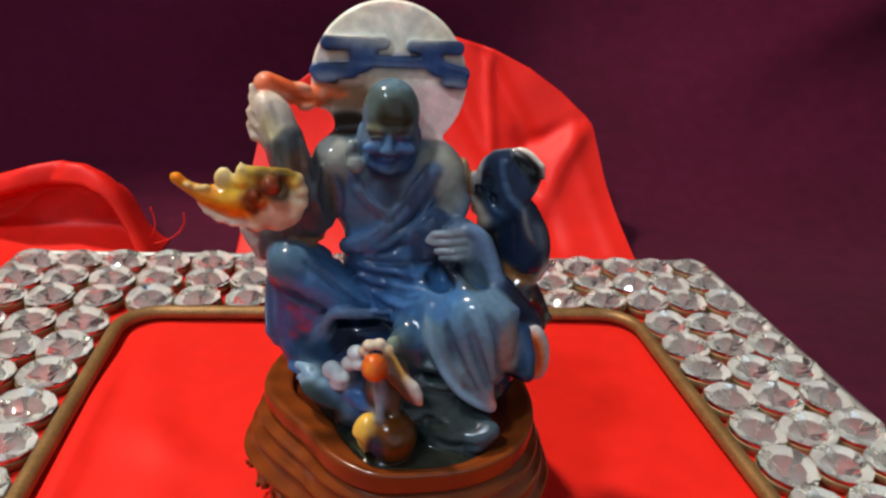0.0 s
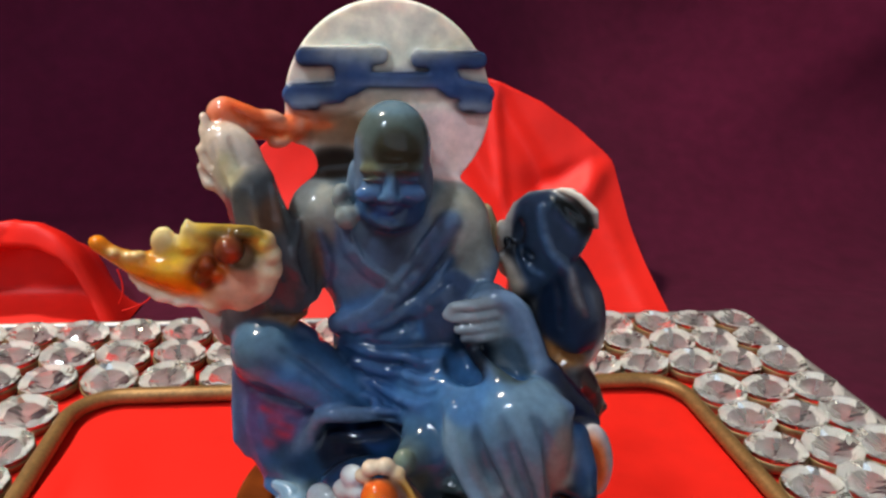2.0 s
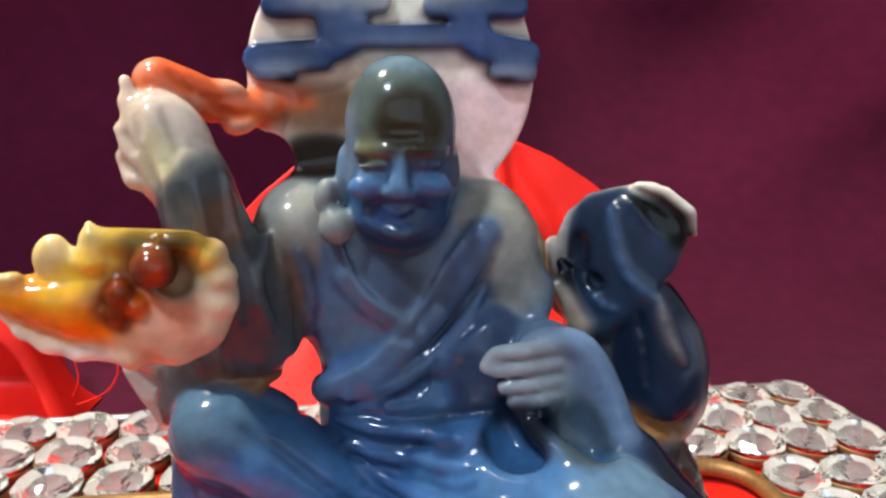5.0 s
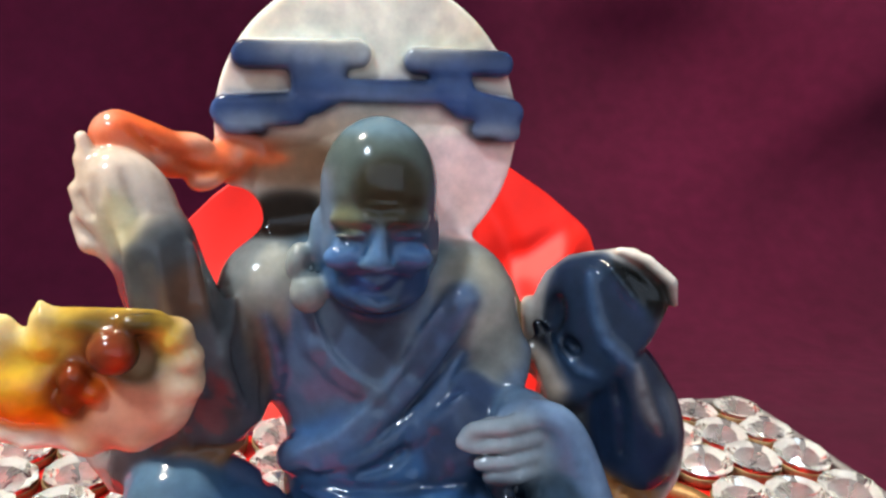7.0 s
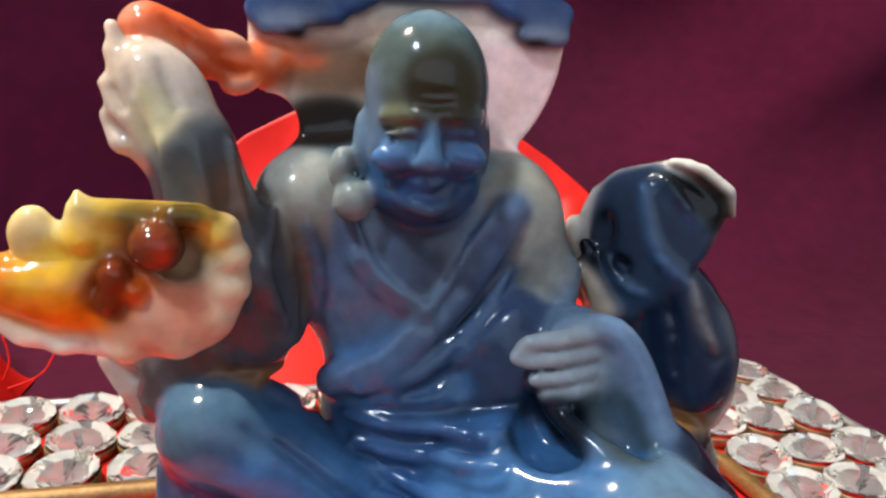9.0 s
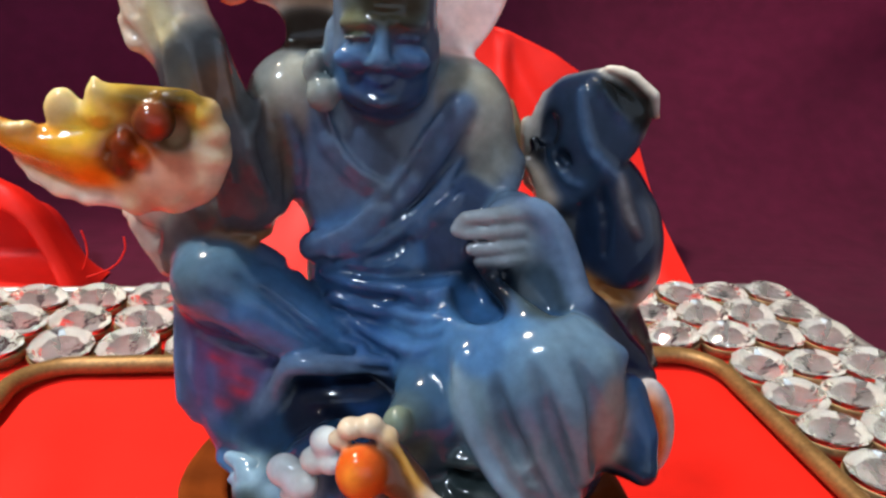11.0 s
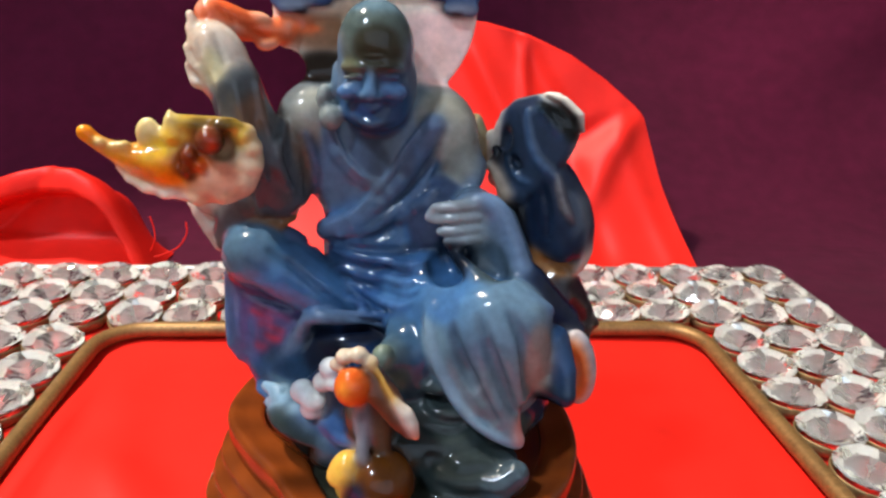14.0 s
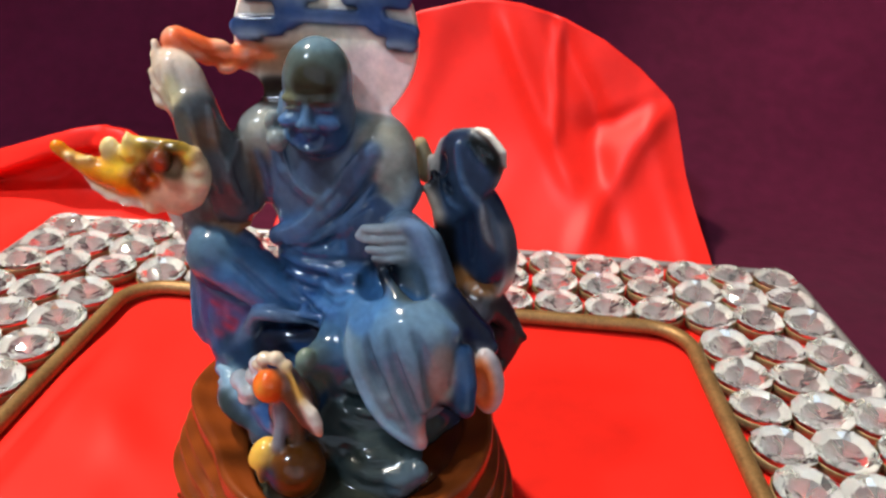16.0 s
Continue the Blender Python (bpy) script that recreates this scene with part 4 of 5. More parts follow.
for run in ([(-27.8, 136), (-26.8, 131), (-24.8, 126.5)], [(-29.6, 133.6), (-28.4, 131.6)], [(-30.2, 129.8), (-28.6, 128.4)], [(-24.2, 137), (-22.4, 132)]):
    st.fold(run, 0.3, 0.1, 1.2, groove=True)

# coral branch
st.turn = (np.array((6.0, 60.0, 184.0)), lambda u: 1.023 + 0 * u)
CORAL = (0.60, 0.185, 0.075)
chain(st, [(-26.4, 269, 141.0, 3.7), (-22.4, 270.0, 139.8, 3.2), (-18.2, 272.5, 138.0, 2.8), (-14.8, 274, 137.2, 2.9), (-10.4, 276.5, 138.0, 2.7), (-6.5, 279, 137.6, 1.9)], 1.0, CORAL, 3, 3)
st.join(egg((-15.8, 272.6, 135.2), (2.8, 2.0, 1.9), (0, -18, 0)), 0.8, (0.80, 0.32, 0.10), 3)
st.join(egg((-20.6, 271.6, 137.0), (2.2, 2.0, 1.7), (0, 24, 0)), 0.8, CORAL, 3)
st.join(egg((-17.0, 272.0, 140.4), (2.6, 1.8, 1.2), (0, 16, 0)), 0.8, (0.84, 0.50, 0.36), 3)
for p, r in (((-27.6, 269, 142.6), (2.2, 3.0, 2.2)), ((-21.4, 269, 138.4), (1.6, 2.4, 1.2)), ((-15.4, 271, 134.6), (2.4, 2.4, 1.2)), ((-11.0, 274, 138.4), (1.4, 2.4, 1.6))):
    st.stain_or_shade(egg(p, r), (0.76, 0.47, 0.38), 3)
for run in ([(-24, 142.4), (-20.4, 139.2), (-16.5, 138.6)], [(-19, 138.0), (-16.4, 136.4), (-13, 136.4)]):
    st.fold(run, 0.5, 0.1, 0.8, (0.62, 0.14, 0.04), groove=True, weight=2)

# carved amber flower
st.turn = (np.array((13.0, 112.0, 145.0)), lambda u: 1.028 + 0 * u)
PEACH, IVORY, STRAW, HONEY, SUNNY = (0.74, 0.50, 0.36), (0.78, 0.66, 0.50), (0.80, 0.69, 0.42), (0.84, 0.42, 0.045), (0.88, 0.64, 0.12)
st.join(egg((-30, 252.2, 113.6), (8.6, 4.4, 5.6), (0, 6, 0)), 1.2, HONEY, 1.7)
chain(st, [(-33, 251, 112.8, 4.4), (-39.0, 250, 114.2, 2.8), (-43.6, 249.4, 116.4, 1.7), (-46.8, 249, 118.9, 1.5)], 1.6, HONEY, 3, 3)
st.join(egg((-46.6, 248.8, 119.3), (1.7, 1.5, 1.4), (0, 20, 0)), 0.6, AMBER, 3)
for p in ((-43.6, 248.0, 117.6), (-41.2, 248.4, 116.8), (-39.4, 248.6, 117.0)):
    st.join(egg(p, (1.2, 1.2, 0.9)), 0.6, STRAW, 2)
st.join(egg((-35.2, 250.0, 119.4), (2.2, 1.5, 2.9), (0, 22, 0)), 0.7, STRAW, 3)
st.join(egg((-33.6, 250.2, 118.2), (2.4, 1.6, 2.4)), 0.8, STRAW, 2)
chain(st, [(-30.2, 249.8, 119.0, 2.4), (-30.1, 249.6, 121.8, 1.3), (-30.2, 249.6, 123.6, 0.5)], 0.7, STRAW, 3)
chain(st, [(-29.8, 249.8, 121.4, 1.5), (-26.6, 250.0, 121.0, 1.8), (-22.8, 250.2, 120.8, 1.8), (-18.6, 250.4, 120.4, 1.9)], 0.9, (0.56, 0.43, 0.12), 2, 3)
st.join(egg((-26.0, 251.2, 117.4), (6.0, 2.6, 4.0)), 1.0, (0.78, 0.50, 0.08), 1.2)
for p, r in (((-32.0, 248.0, 116.6), (2.6, 2.6, 2.4)), ((-29.8, 248.0, 118.4), (2.0, 2.4, 2.4)), ((-34.6, 248.4, 114.8), (2.2, 2.4, 1.8))):
    st.stain_or_shade(egg(p, r), SUNNY, 3)
st.stain_or_shade(egg((-34, 248.4, 111.4), (6.0, 3.0, 1.8), (0, 14, 0)), (0.80, 0.33, 0.025), 4)
st.join(egg((-19.4, 253, 113.4), (6.0, 4.8, 6.8)), 1.6, IVORY, 1.2)
st.join(egg((-24, 252.4, 108.8), (8.6, 4.6, 4.4), (0, 6, 0)), 1.8, PEACH, 1.8)
for p, r in (((-16.2, 250.8, 119.0), 2.2), ((-15.0, 251.0, 116.2), 2.0), ((-15.4, 251.2, 112.8), 2.3), ((-17.6, 251.2, 109.6), 2.4), ((-21.2, 250.8, 106.8), 2.4), ((-26.6, 250.8, 106.2), 2.2)):
    st.join(egg(p, (r, 2.6, r)), 0.9, IVORY, 1.6)
st.stain_or_shade(egg((-17.4, 248.6, 119.4), (1.8, 2.0, 2.2)), (0.82, 0.64, 0.18), 5)
st.stain_or_shade(egg((-21.6, 248.0, 110.6), (4.0, 2.4, 3.2)), (0.72, 0.44, 0.33), 3)
chain(st, [(-29, 251, 106.6, 1.7), (-33.8, 250.6, 107.6, 1.7), (-37.4, 250.1, 108.8, 1.5), (-41.4, 249.8, 112.0, 0.8)], 0.9, (0.86, 0.82, 0.74), 3, 3)
for x, z in ((-33, 106.6), (-36.6, 107.8), (-39.4, 109.8)):
    st.join(egg((x, 250, z), (1.5, 1.3, 1.1)), 0.6, (0.86, 0.82, 0.74), 2)
# cavity beside the knob, its shade tinted in
st.cut(egg((-20.8, 247.8, 117.6), (3.4, 2.6, 3.4), (0, 30, 0)), 0.7, (0.075, 0.035, 0.012), 8)
st.cut(egg((-27.0, 247.6, 113.8), (2.2, 1.4, 3.0)), 0.8, (0.24, 0.075, 0.02), 8)
st.join(egg((-22.4, 247.6, 118.2), (2.9, 2.6, 2.7)), 0.4, (0.20, 0.075, 0.04), 40)
st.stain_or_shade(egg((-21.4, 245.6, 118.0), (1.2, 1.2, 1.4)), (0.46, 0.085, 0.03), 30)
st.join(egg((-27.0, 248.0, 115.0), (1.7, 1.6, 2.0), (0, 20, 0)), 0.4, (0.24, 0.075, 0.03), 40)
st.join(egg((-27.6, 248.3, 112.4), (1.3, 1.5, 1.6)), 0.4, (0.20, 0.06, 0.022), 40)
st.join(egg((-25.2, 248.4, 113.2), (1.4, 1.4, 1.4)), 0.5, (0.62, 0.20, 0.04), 20)
st.stain_or_shade(egg((-24.4, 247.6, 121.6), (1.8, 2.4, 1.6)), (0.22, 0.16, 0.05), 8)
chain(st, [(-21.0, 248.2, 121.4, 1.0), (-18.8, 248.4, 121.2, 1.3), (-17.2, 249.2, 120.8, 0.9)], 0.6, (0.13, 0.10, 0.03), 14)
st.turn = None
chain(st, [(-38.6, 281.6, 94.6, 1.0), (-34.2, 280, 94.0, 3.8), (-32.0, 279, 90.0, 3.6), (-31.0, 278.6, 85.4, 2.2)], 0.8, (0.54, 0.47, 0.41), 3)
st.join(egg((-30, 276, 98), (6, 4, 4.6)), 1.5, (0.45, 0.36, 0.30), 1)

# raised leg and the robe that hangs from its knee
SHIN = (0.125, 0.150, 0.275)
chain(st, [(-21.6, 272.6, 84, 6.6), (-22.2, 273.6, 72, 6.2), (-21.0, 273.0, 61, 6.0), (-18.0, 270, 55.5, 4.2)], 2.5, SHIN)
st.join(egg((-15, 273.5, 69), (8.5, 6.8, 13)), 3, SHIN)
chain(st, [(-27.2, 271.5, 80, 1.6), (-27.6, 271.2, 70, 2.0), (-27.4, 270.6, 62, 2.2), (-26.0, 270.2, 58.2, 1.3)], 1.6, (0.115, 0.165, 0.255), 1.2)
st.join(egg((-20.4, 269.4, 86.6), (7.8, 7.6, 7.2)), 3, (0.155, 0.245, 0.335), 1.6)
chain(st, [(-19.6, 269.0, 85.6, 6.6), (-13.2, 268.2, 82.8, 7.2), (-6.4, 268.6, 78.0, 6.8), (1, 270.4, 72.4, 6.0), (9, 273, 68.5, 6)], 1.6, (0.110, 0.215, 0.350), 1.3)
chain(st, [(-14.5, 272.5, 90.4, 2.4), (-10.6, 271.2, 88.0, 2.8), (-5.6, 270.4, 82.6, 2.7), (-0.2, 269.4, 76.6, 2.3), (3.6, 269, 72.8, 1.6)], 0.8, (0.105, 0.145, 0.225), 2.0, 3)
chain(st, [(-24.6, 268.0, 90.6, 1.2), (-20.6, 264.6, 83.6, 1.1), (-17.4, 263.4, 81.8, 0.9), (-14.0, 263.2, 82.4, 0.5)], 1.6, (0.075, 0.14, 0.235), 0.8, 3)
# dimple and creases tinted dark, cuff ridge light: shading held in the colour
st.cut(egg((-17.8, 266.6, 88.6), (2.0, 2.0, 0.9), (0, 16, 0)), 0.9, (0.035, 0.05, 0.075), 2)
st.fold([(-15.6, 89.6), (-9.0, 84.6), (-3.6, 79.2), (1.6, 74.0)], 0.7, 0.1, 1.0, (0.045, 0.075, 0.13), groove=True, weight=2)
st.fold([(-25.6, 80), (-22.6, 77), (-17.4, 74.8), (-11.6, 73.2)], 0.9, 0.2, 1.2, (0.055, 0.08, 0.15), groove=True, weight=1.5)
chain(st, [(13, 263.6, 71.4, 1.2), (7.6, 262.2, 72.9, 1.6), (0.8, 261.4, 73.8, 1.9), (-4.6, 261.6, 73.9, 2.0), (-7.6, 262.6, 72.6, 1.9), (-10.0, 263.8, 67.8, 1.7), (-12.8, 264.8, 62.4, 1.7), (-15.4, 265.8, 57.8, 1.5)], 0.9, (0.165, 0.225, 0.315), 1.6, 3)
chain(st, [(-9.2, 265.4, 68.6, 1.6), (-12.8, 267.0, 63.0, 2.0), (-16.0, 268.0, 58.0, 1.8)], 1.0, (0.16, 0.165, 0.265), 1.4)
for run in ([(-24.0, 76.5), (-24.6, 70), (-24.4, 63)], [(-20.6, 75), (-20.8, 68), (-20.2, 61)], [(-17.0, 74), (-16.8, 69), (-17.6, 63)]):
    ridge(st, run, 1.5, 0.6, 1.0, (0.12, 0.15, 0.27))
for run in ([(-26.6, 268, 81.2), (-22.4, 267, 76.6), (-17.6, 266, 72.8), (-13.2, 266, 70.6)], [(-19.4, 266, 69.4), (-15.2, 266, 67.6)], [(-18.2, 266, 66.2), (-14.4, 266, 65.0)], [(-20.6, 267, 63.4), (-16.8, 267, 62.0)], [(-21.4, 267, 72.4), (-17.4, 266, 70.4)]):
    for p, q in zip(run, run[1:]):
        st.stain_or_shade(cone(p, q, 0.7, 0.6), (0.42, 0.07, 0.12), 0.7)
# hollows under the hem, with their shade painted near-black
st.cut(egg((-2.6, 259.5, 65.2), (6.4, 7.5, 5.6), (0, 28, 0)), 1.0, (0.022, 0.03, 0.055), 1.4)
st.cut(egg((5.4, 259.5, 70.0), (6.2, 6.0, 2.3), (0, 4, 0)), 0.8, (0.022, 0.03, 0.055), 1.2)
st.join(egg((2.6, 264.0, 66.8), (7.6, 5.2, 3.6)), 0.8, (0.065, 0.14, 0.29), 1.4)

# other leg: thigh, knee and the hanging skirt
chain(st, [(12, 271, 74, 8.2), (22, 261, 77.5, 9.0), (34, 252, 78.5, 10.2)], 3, BLUE)
st.join(egg((36.5, 249.5, 77.5), (11.2, 9.6, 11.4)), 3, (0.175, 0.245, 0.305), 0.9)
st.join(egg((35.5, 249, 67), (11.4, 6.6, 12)), 3, GREY)
chain(st, [(34, 245.6, 66, 5.4), (37.6, 242.5, 60.5, 3.4), (40.0, 240.2, 56.2, 1.6)], 2.0, (0.21, 0.245, 0.285))
st.join(egg((28.5, 249.5, 72), (7.5, 5.4, 10.5), (0, -16, 0)), 3, GREY)
chain(st, [(21.4, 251.0, 81.6, 1.0), (21.2, 248.8, 78.2, 1.3), (22.2, 247.0, 73.4, 1.4), (24.2, 245.2, 68.0, 1.4), (27.4, 243.2, 62.8, 1.4), (31.8, 241.4, 58.6, 1.4), (37.2, 240.2, 55.8, 1.4), (40.2, 239.8, 55.2, 1.3)], 2.2, (0.23, 0.30, 0.36), 1.6, 3)
for run in ([(24.6, 249.0, 80.0, 1.4), (27.2, 246.0, 71.6, 1.9), (32.0, 243.0, 63.0, 1.7)],
            [(29.4, 247.6, 83.0, 1.6), (32.4, 243.8, 74.4, 2.2), (36.6, 242.0, 63.6, 1.9)],
            [(34.6, 245.6, 84.6, 1.8), (37.8, 242.0, 75.4, 2.6), (40.4, 242.2, 65.4, 2.1)],
            [(42.0, 245.6, 82.6, 2.4), (44.0, 244.8, 73.0, 2.8), (43.6, 246.2, 65.5, 2.0)]):
    chain(st, run, 2.2, (0.20, 0.26, 0.295), 1.0, 4)
# pleat valleys, darkened by tint as creases are in shade
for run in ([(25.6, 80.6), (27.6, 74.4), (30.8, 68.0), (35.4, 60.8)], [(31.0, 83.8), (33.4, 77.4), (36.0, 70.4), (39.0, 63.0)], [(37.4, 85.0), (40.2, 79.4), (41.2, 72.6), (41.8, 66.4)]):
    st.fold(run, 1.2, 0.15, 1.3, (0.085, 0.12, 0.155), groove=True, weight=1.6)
st.stain_or_shade(egg((23.4, 251, 83.4), (7.0, 6.0, 4.6), (0, 24, 0)), (0.10, 0.185, 0.30), 0.7)
st.stain_or_shade(egg((44.0, 242.0, 74.0), (4.0, 4.0, 8.0)), (0.27, 0.24, 0.23), 1.4)
st.stain_or_shade(egg((40.8, 239.0, 58.2), (1.2, 2.0, 2.6)), (0.42, 0.24, 0.22), 2.5)
st.cut(egg((40.6, 239.0, 85.4), (1.3, 1.3, 1.5)), 0.7, (0.10, 0.085, 0.045), 6)
st.join(egg((18.5, 256, 66), (6, 5, 9)), 2, (0.045, 0.055, 0.06), 1)
st.join(egg((22, 266, 84), (10, 6, 6)), 4, BLUE, 0.8)

# resting arm, sleeve and hand
chain(st, [(24.2, 278, 114, 7.0), (28.6, 275, 106.4, 5.0)], 3, (0.27, 0.27, 0.25))
chain(st, [(27.2, 274.0, 108.0, 1.6), (29.6, 275, 110.2, 1.8), (31.2, 274, 107.6, 2.4), (30.4, 272, 104.6, 2.4)], 1.2, (0.15, 0.19, 0.25), 1.2)
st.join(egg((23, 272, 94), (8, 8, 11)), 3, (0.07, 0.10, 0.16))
# pit and sleeve hollow below the hand: shade tinted into the stone
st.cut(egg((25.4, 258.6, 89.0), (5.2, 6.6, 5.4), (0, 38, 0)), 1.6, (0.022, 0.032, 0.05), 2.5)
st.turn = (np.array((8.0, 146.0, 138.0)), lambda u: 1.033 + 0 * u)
chain(st, [(30.0, 262, 101.0, 4.6), (34.4, 261.0, 97, 5.6), (37.4, 259.5, 89, 6.0), (40.0, 257.5, 81, 6.0)], 2.5, (0.15, 0.205, 0.265))
st.join(egg((33, 261, 91), (7, 5, 7)), 3, (0.08, 0.11, 0.14))
st.cut(egg((32.8, 250.8, 92.4), (3.2, 5.4, 6.4), (0, -34, 0)), 2.2, (0.075, 0.095, 0.10), 3)
chain(st, [(26.6, 259.4, 102.8, 1.3), (30.0, 258.2, 103.9, 1.9), (33.4, 257.4, 103.2, 2.3), (36.0, 256.8, 100.0, 2.5), (38.4, 255.6, 94.6, 2.5), (41.0, 253.4, 87.5, 2.4), (44, 251, 81.5, 2.0)], 1.8, (0.19, 0.255, 0.345), 1, 3)
for z, x0, x1 in ((103.0, 21.4, 30.0), (100.4, 21.4, 30.8), (97.8, 22.6, 31.2), (95.6, 24.2, 31.6)):
    chain(st, [(x1, 257.6, z + 0.2, 1.5), ((x0 + x1) / 2, 255.8, z + 0.3, 1.38), (x0, 256.4, z - 0.3, 1.12)], 0.25, SKIN, 2.2)
chain(st, [(24.5, 258.0, 102.2, 1.5), (21.2, 257.2, 101.6, 1.5), (20.3, 257.2, 100.4, 1.3)], 0.5, SKIN, 1.8)
st.join(egg((30.4, 259.8, 99.2), (2.8, 2.6, 4.8)), 1.0, SKIN, 1.4)
st.turn = None

chain(st, [(24.6, 264.0, 94.6, 1.3), (26.2, 260.4, 91.4, 1.5), (29.4, 254.6, 89.2, 1.7), (34.4, 250.6, 87.0, 1.7), (40.4, 248.0, 85.2, 1.6), (46.0, 248.0, 83.0, 1.4)], 2.2, (0.13, 0.20, 0.30), 1, 3)
# dark patch under the hand is painted shade
st.stain_or_shade(egg((25.6, 264.0, 90.0), (3.6, 4.6, 5.0), (0, 35, 0)), (0.03, 0.045, 0.075), 1)

# collar and the folds across chest and belly, shading tinted in: pale crests, dark grooves
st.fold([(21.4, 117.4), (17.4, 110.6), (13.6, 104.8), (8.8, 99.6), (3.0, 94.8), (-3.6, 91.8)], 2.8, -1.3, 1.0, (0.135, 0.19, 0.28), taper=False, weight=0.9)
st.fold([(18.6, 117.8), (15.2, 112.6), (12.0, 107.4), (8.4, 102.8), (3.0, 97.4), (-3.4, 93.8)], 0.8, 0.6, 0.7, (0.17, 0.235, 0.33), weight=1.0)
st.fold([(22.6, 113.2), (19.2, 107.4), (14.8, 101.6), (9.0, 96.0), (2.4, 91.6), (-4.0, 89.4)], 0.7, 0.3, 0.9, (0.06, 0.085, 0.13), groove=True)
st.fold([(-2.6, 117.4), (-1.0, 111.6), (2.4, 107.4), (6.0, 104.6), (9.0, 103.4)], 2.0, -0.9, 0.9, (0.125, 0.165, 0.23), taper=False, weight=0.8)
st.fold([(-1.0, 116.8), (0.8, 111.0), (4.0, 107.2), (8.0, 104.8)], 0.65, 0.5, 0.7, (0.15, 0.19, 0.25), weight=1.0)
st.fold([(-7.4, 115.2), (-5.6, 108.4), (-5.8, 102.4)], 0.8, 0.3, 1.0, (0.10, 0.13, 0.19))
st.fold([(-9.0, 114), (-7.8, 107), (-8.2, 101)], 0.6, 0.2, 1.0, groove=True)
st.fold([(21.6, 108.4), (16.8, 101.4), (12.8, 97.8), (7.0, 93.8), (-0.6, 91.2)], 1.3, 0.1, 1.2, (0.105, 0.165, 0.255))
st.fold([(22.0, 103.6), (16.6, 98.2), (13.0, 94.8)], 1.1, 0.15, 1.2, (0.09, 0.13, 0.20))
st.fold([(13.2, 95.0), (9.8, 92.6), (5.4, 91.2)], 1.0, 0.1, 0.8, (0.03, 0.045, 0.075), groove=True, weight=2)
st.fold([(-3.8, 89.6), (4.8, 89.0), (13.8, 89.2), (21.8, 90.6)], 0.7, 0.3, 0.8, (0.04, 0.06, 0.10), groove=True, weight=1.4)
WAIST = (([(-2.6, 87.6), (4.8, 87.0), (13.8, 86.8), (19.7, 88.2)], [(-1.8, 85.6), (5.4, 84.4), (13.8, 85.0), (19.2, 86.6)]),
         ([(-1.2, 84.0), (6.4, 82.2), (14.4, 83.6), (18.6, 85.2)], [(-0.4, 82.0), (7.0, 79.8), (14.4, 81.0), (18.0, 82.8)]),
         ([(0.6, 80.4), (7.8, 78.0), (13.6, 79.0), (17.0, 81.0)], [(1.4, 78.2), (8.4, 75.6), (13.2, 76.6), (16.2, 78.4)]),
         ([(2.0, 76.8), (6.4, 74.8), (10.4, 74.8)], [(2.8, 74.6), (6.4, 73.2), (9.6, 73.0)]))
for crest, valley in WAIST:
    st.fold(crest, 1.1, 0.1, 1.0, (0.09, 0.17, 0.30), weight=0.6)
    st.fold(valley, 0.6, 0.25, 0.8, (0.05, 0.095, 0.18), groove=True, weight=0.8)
for p in ((-1.4, 83.4), (2.2, 81.8), (0.4, 79.0)):
    st.fold([p, (p[0] + 2.4, p[1] - 1.2)], 0.5, 0.2, 0.6, (0.10, 0.17, 0.28))

# knobs and drapery beside the bundle
st.join(cone((31.3, 286, 115.5), (33.5, 286, 108), 2.0, 3), 1, (0.36, 0.33, 0.24), 1)
st.join(cone((35.5, 277, 107), (39, 275, 101), 1.7, 2.2), 1.2, (0.40, 0.34, 0.28), 1)
st.join(egg((49.5, 268, 76.5), (5.0, 5.5, 5.0)), 1.2, (0.10, 0.10, 0.12), 2)
# black filler for the shaded gap between bundle and sleeve
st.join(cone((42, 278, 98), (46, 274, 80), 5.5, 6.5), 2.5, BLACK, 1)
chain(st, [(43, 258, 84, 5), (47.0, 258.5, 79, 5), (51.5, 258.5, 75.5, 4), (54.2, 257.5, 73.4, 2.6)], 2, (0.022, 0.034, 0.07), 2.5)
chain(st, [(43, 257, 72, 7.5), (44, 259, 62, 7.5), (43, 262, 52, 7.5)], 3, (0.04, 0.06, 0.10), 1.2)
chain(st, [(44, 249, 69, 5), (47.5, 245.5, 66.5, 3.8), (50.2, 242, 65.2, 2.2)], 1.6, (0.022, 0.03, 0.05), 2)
chain(st, [(48.0, 248, 76, 3.4), (50.0, 244.2, 70.5, 2.7), (50.3, 242.4, 66.2, 2.3)], 1.0, (0.05, 0.105, 0.19), 3)
st.join(egg((54.6, 252.5, 66.6), (4.4, 3.6, 9.6), (0, -8, 0)), 0.9, (0.44, 0.44, 0.46), 3)
st.cut(egg((53.2, 248.6, 67.2), (2.3, 1.6, 6.4), (0, -8, 0)), 0.7, (0.52, 0.19, 0.04), 60)

chain(st, [(52, 271, 80, 5.0), (57.0, 273.0, 74, 3.6), (61.6, 274.4, 68.4, 1.6), (63.6, 275, 66.4, 0.7)], 1.2, (0.055, 0.05, 0.055), 2)
chain(st, [(63.0, 275, 66.6, 0.8), (58.6, 274, 60.5, 2.4), (54, 272, 55, 4.0)], 1.6, (0.06, 0.05, 0.05), 1.4)
st.join(egg((57.6, 273.5, 67), (4.6, 2.6, 8.5)), 1.0, (0.06, 0.05, 0.055), 1.6)

# rock seat, feet and the little things in front
st.join(egg((9, 274, 56), (34, 18, 17)), 3, DEEP, 0.7)
st.join(egg((14, 258, 50), (32, 20, 11)), 3, ROCK, 0.7)
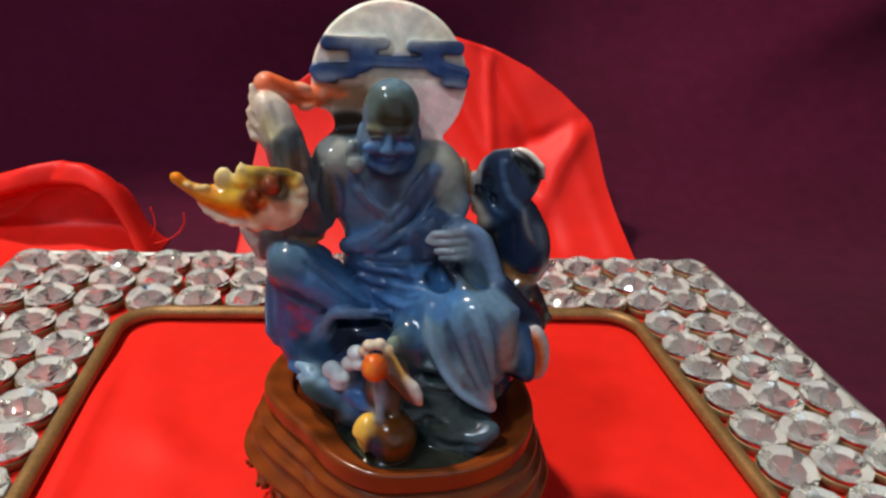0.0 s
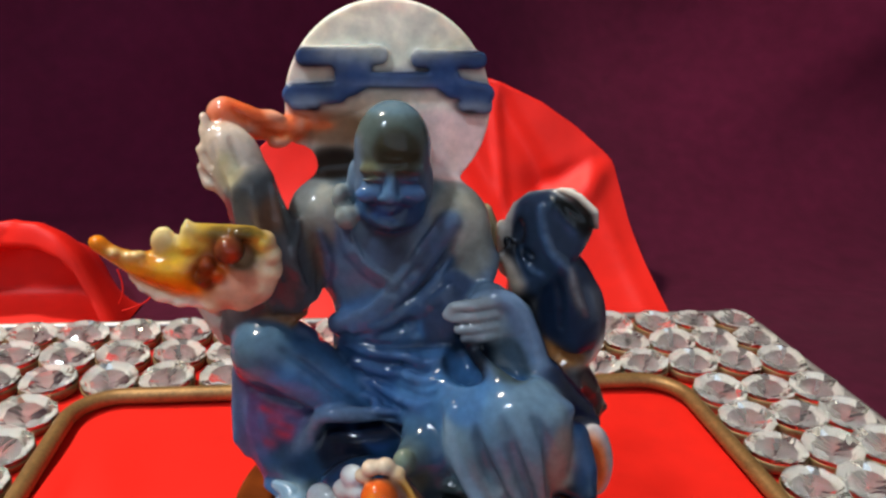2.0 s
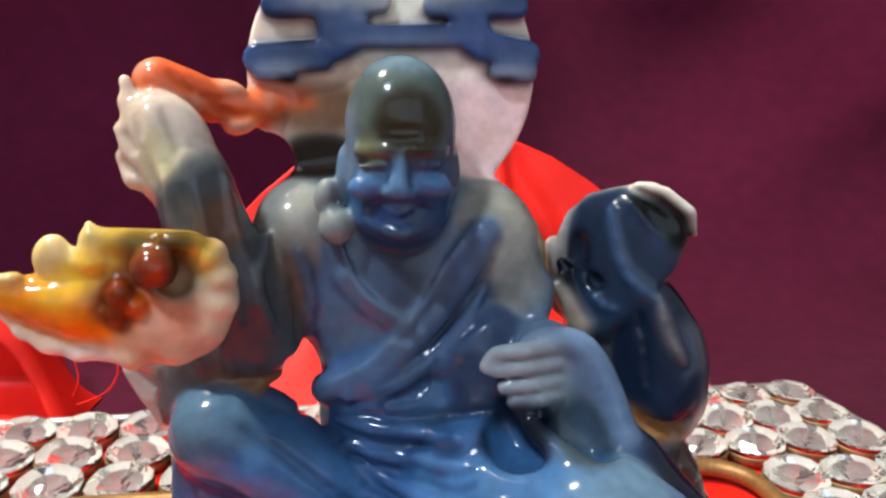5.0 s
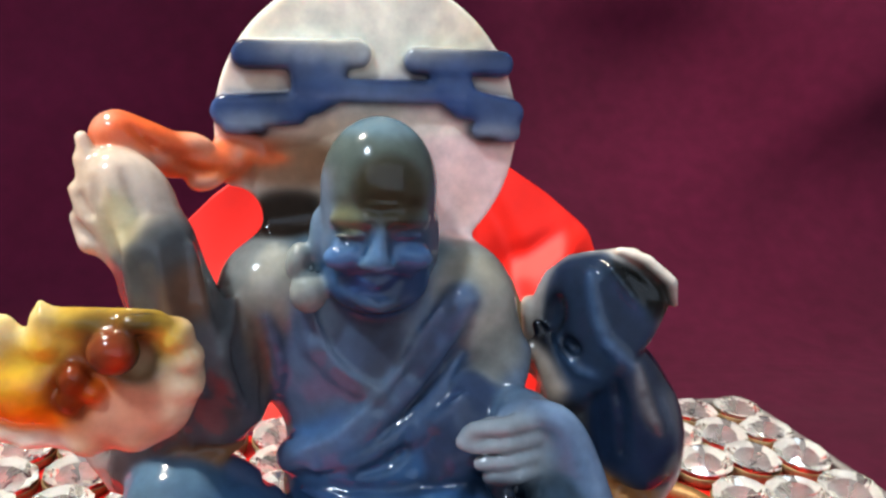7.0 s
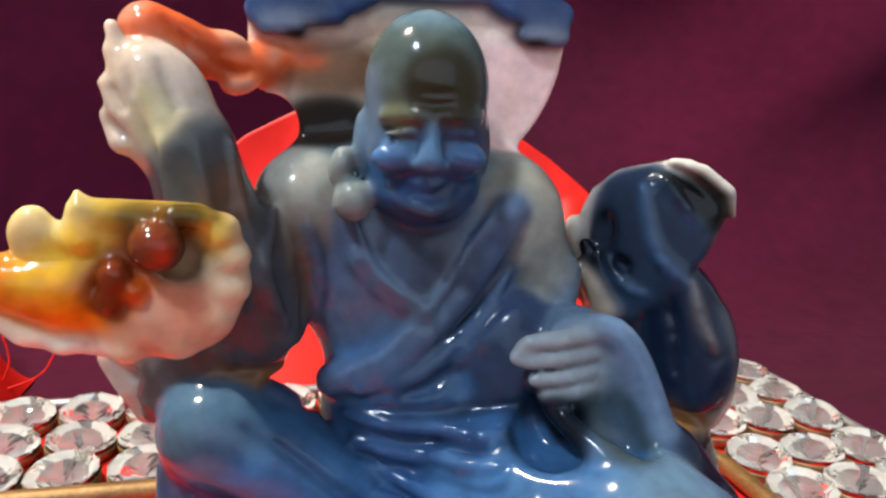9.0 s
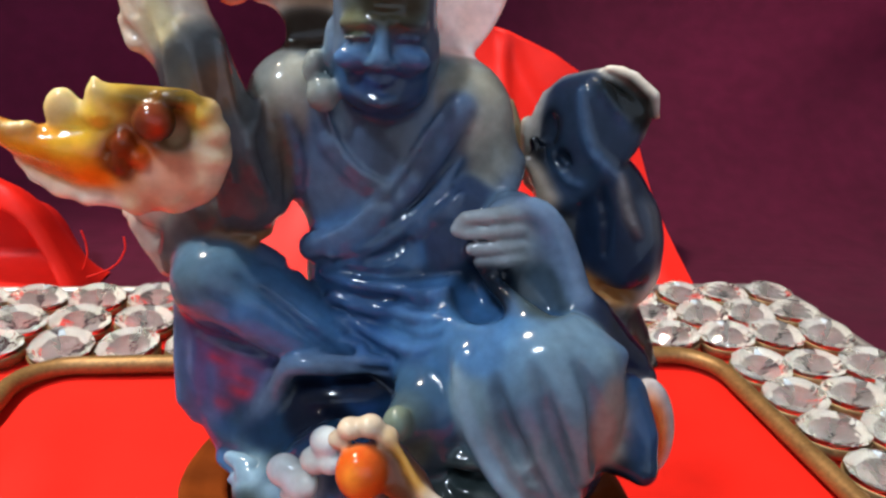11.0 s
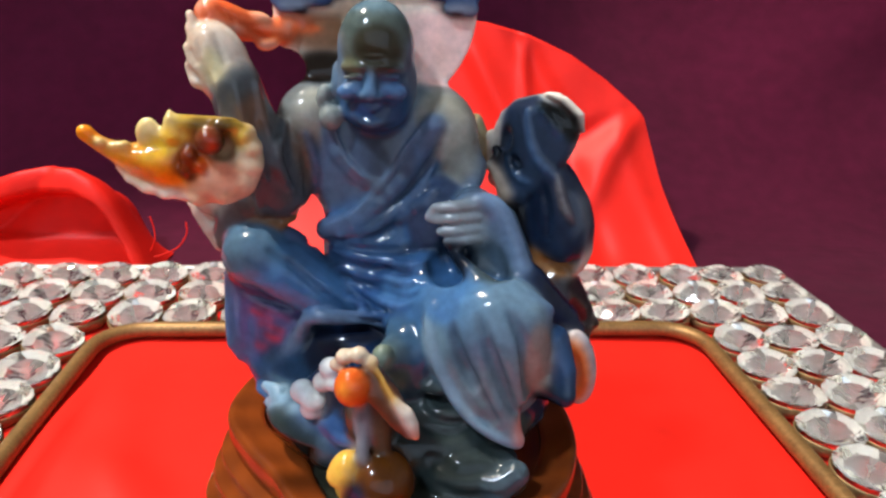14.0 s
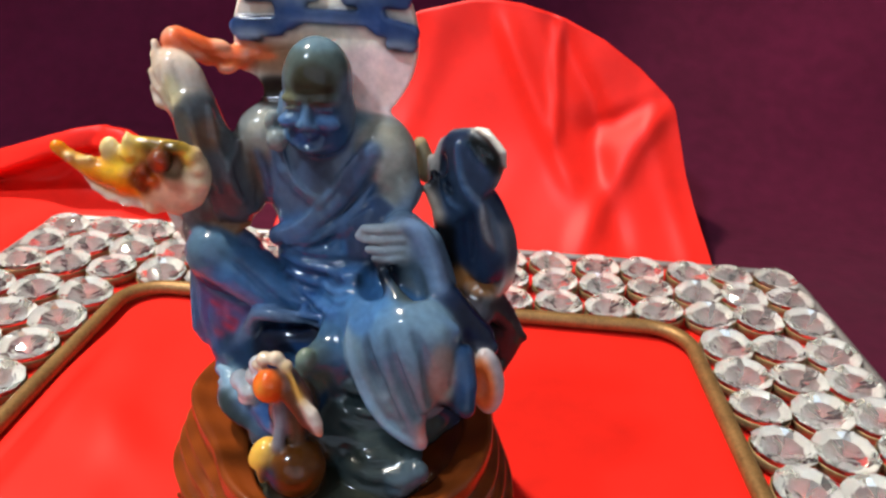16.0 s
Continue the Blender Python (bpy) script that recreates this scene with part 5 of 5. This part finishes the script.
st.join(egg((30.0, 241.5, 45.5), (11, 8.0, 7.6)), 1.5, ROCK)
st.join(egg((17, 243, 41.5), (24, 16.5, 3.4)), 1.2, (0.045, 0.048, 0.036), 2)
for p, r, turn in (((27, 246, 52.6), (8.5, 6.5, 2.4), 4), ((33.5, 241, 49.4), (7.5, 6.0, 2.2), -10), ((26, 250, 58.4), (7.5, 6.0, 2.6), 3), ((24.5, 251, 63.8), (6.4, 5.5, 2.4), -4)):
    st.join(egg(p, r, (0, turn, 0)), 0.6, (0.060, 0.076, 0.078), 1.0)
st.join(egg((24.5, 257, 59), (8.5, 6.0, 10)), 2, ROCK)
st.join(egg((28, 251, 69), (7, 5, 10), (0, -22, 0)), 2, GREY)
chain(st, [(36, 236.5, 46.5, 4.2), (40.0, 236.5, 49.5, 3.0)], 1.2, (0.09, 0.12, 0.14), 1.4)
for z, x0, x1 in ((61.0, 19, 28), (55.6, 20.5, 31), (50.8, 21.5, 36), (46.2, 23, 36)):
    st.fold([(x0, z + 1), ((x0 + x1) / 2, z - 0.6), (x1, z + 0.4)], 0.6, 0.1, 1.8, groove=True)
st.join(egg((17.0, 255.0, 71.0), (6.4, 8.0, 6.6), (24, 0, 0)), 3.0, (0.075, 0.14, 0.215), 1.2)
st.join(egg((13.0, 249.0, 70.6), (3.6, 4.4, 4.4)), 2.4, (0.10, 0.15, 0.19), 1.0)
st.join(egg((16.4, 250.6, 66.0), (3.8, 3.6, 7.6), (0, -8, 0)), 2.4, (0.075, 0.105, 0.125), 1.2)
st.join(egg((10.9, 244.6, 72.6), (2.4, 2.6, 3.4), (0, 10, 0)), 1.2, (0.20, 0.24, 0.21), 1.8)
st.stain_or_shade(egg((13.6, 246.6, 66.4), (2.6, 3.0, 3.6)), (0.15, 0.17, 0.14), 1.5)
# dark lump standing in for the shaded recess by the foot
st.join(egg((14.5, 252, 68.5), (4, 4, 4.5)), 1.5, (0.04, 0.05, 0.05))
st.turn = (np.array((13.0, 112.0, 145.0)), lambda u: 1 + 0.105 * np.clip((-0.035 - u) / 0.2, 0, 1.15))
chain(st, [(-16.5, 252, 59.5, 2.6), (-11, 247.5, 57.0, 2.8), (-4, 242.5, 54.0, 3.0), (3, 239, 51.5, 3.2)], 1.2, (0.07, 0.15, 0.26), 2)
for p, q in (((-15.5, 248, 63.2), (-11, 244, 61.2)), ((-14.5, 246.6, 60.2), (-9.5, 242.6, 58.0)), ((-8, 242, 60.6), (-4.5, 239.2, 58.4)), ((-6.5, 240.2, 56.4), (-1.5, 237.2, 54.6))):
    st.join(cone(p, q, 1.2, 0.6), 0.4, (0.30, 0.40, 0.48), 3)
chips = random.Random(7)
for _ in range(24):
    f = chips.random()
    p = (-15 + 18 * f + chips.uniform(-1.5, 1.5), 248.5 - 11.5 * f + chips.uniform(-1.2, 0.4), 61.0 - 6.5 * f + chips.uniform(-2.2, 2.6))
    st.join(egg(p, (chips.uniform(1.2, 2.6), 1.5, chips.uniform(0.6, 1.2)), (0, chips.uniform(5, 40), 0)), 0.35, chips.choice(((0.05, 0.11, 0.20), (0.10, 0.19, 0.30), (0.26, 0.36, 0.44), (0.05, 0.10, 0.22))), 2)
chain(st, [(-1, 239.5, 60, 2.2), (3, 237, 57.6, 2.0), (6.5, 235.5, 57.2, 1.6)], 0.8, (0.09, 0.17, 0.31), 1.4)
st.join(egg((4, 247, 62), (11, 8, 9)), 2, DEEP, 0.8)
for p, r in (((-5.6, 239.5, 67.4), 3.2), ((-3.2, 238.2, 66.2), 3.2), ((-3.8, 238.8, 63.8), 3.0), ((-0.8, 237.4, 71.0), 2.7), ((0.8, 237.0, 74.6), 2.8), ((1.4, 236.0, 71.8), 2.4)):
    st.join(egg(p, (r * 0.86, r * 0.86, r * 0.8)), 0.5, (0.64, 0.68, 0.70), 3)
st.turn = None
st.join(egg((5.8, 233.2, 72.6), (3.7, 3.6, 4.2)), 0.5, (0.56, 0.165, 0.035), 7)
st.stain_or_shade(egg((4.2, 229.8, 73.6), (1.4, 1.6, 2.4)), (0.72, 0.34, 0.08), 7)
CREAM = (0.66, 0.58, 0.48)
for p, r in (((2.6, 236.2, 76.0), 1.7), ((4.2, 235.6, 78.2), 1.9), ((7.0, 235.2, 78.8), 2.0), ((9.4, 234.8, 77.4), 1.7)):
    st.join(egg(p, (r, r, r * 0.85)), 0.7, CREAM, 4)
chain(st, [(9.0, 235.6, 73.6, 3.0), (12.6, 233.6, 70.0, 3.0), (15.2, 231.6, 66.8, 2.4), (17.2, 230.4, 64.0, 1.5)], 0.7, (0.10, 0.045, 0.03), 9)
chain(st, [(9.6, 234.0, 77.4, 0.8), (11.4, 233.0, 75.4, 0.6), (12.8, 231.8, 73.2, 0.6), (14.4, 230.6, 71.0, 0.7)], 0.5, (0.46, 0.31, 0.10), 5, 4)
chain(st, [(14.8, 230.6, 70.6, 1.0), (16.6, 229.8, 68.8, 1.6), (17.8, 229.2, 66.6, 1.5), (18.6, 228.9, 64.2, 0.9)], 0.8, (0.68, 0.62, 0.56), 5)
chain(st, [(9.6, 232.6, 71.0, 1.3), (12.2, 231.6, 68.6, 1.2), (15.0, 230.2, 65.6, 1.0)], 0.8, (0.20, 0.075, 0.035), 9)
st.stain_or_shade(egg((18.8, 228.4, 63.6), 1.2), (0.60, 0.28, 0.14), 4)
chain(st, [(7.6, 235, 68, 1.7), (7.8, 233.5, 61, 1.5), (7.6, 231.8, 56.5, 1.5)], 0.8, (0.22, 0.22, 0.24), 2.0)
chain(st, [(10.6, 236, 67, 2.2), (11.2, 235, 61, 2.0), (11.6, 234, 56, 2.0)], 0.8, (0.13, 0.07, 0.04), 2.0)
st.join(egg((9, 240, 62), (6, 6, 8)), 2, (0.10, 0.07, 0.05), 0.8)
st.join(egg((11.2, 233.2, 49.6), (7.4, 7.2, 7.4)), 0.8, (0.13, 0.055, 0.014), 5)
st.join(egg((3.8, 232.6, 51.2), (3.9, 4.4, 6.4), (0, 12, 0)), 0.5, (0.62, 0.44, 0.13), 1.6)
st.stain_or_shade(egg((6.6, 227.6, 49.0), (1.3, 2.0, 2.8)), (0.03, 0.05, 0.10), 40)
st.cut((slab((0, 0, 40.6), (0, 0, -1)), [-60, 200, 30], [80, 300, 41]), 0.4)


def beyond_hollow(x, y, z):
    """The space over the stand's rim, outside the hollow that the stone is set in."""
    dx, dy = x - 1000 * CX, y - 1000 * CY
    rim = np.interp(np.degrees(np.arctan2(dy, dx)) % 360, np.arange(0, 380, 20), RECESS + RECESS[:1])
    return np.maximum(rim + np.where(dx > -10, 1.5, -0.6) - np.hypot(dx, dy), z - np.where(dx > -10, 45, 51))


st.cut((beyond_hollow, [-52, 218, 38], [74, 298, 51]), 1.2)
for a, b, r in (((-8.8, 94.9), (-9.2, 83.7), 1.3), ((-8.4, 90.8), (-8.8, 79.0), 1.5), ((-7.0, 87.8), (-7.2, 75.8), 1.4), ((-9.0, 92.8), (-9.3, 81.4), 1.3)):
    st.cut(cone((a[0], 268, a[1] + 2.6), (b[0], 300, b[1] + 2.6), r, r * 1.3), 0.5)

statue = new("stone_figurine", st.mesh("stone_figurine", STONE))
statue.matrix_basis = VIEW_FIT
tagged(statue, "polished blue-grey agate figurine of a seated robed monk", "statue")
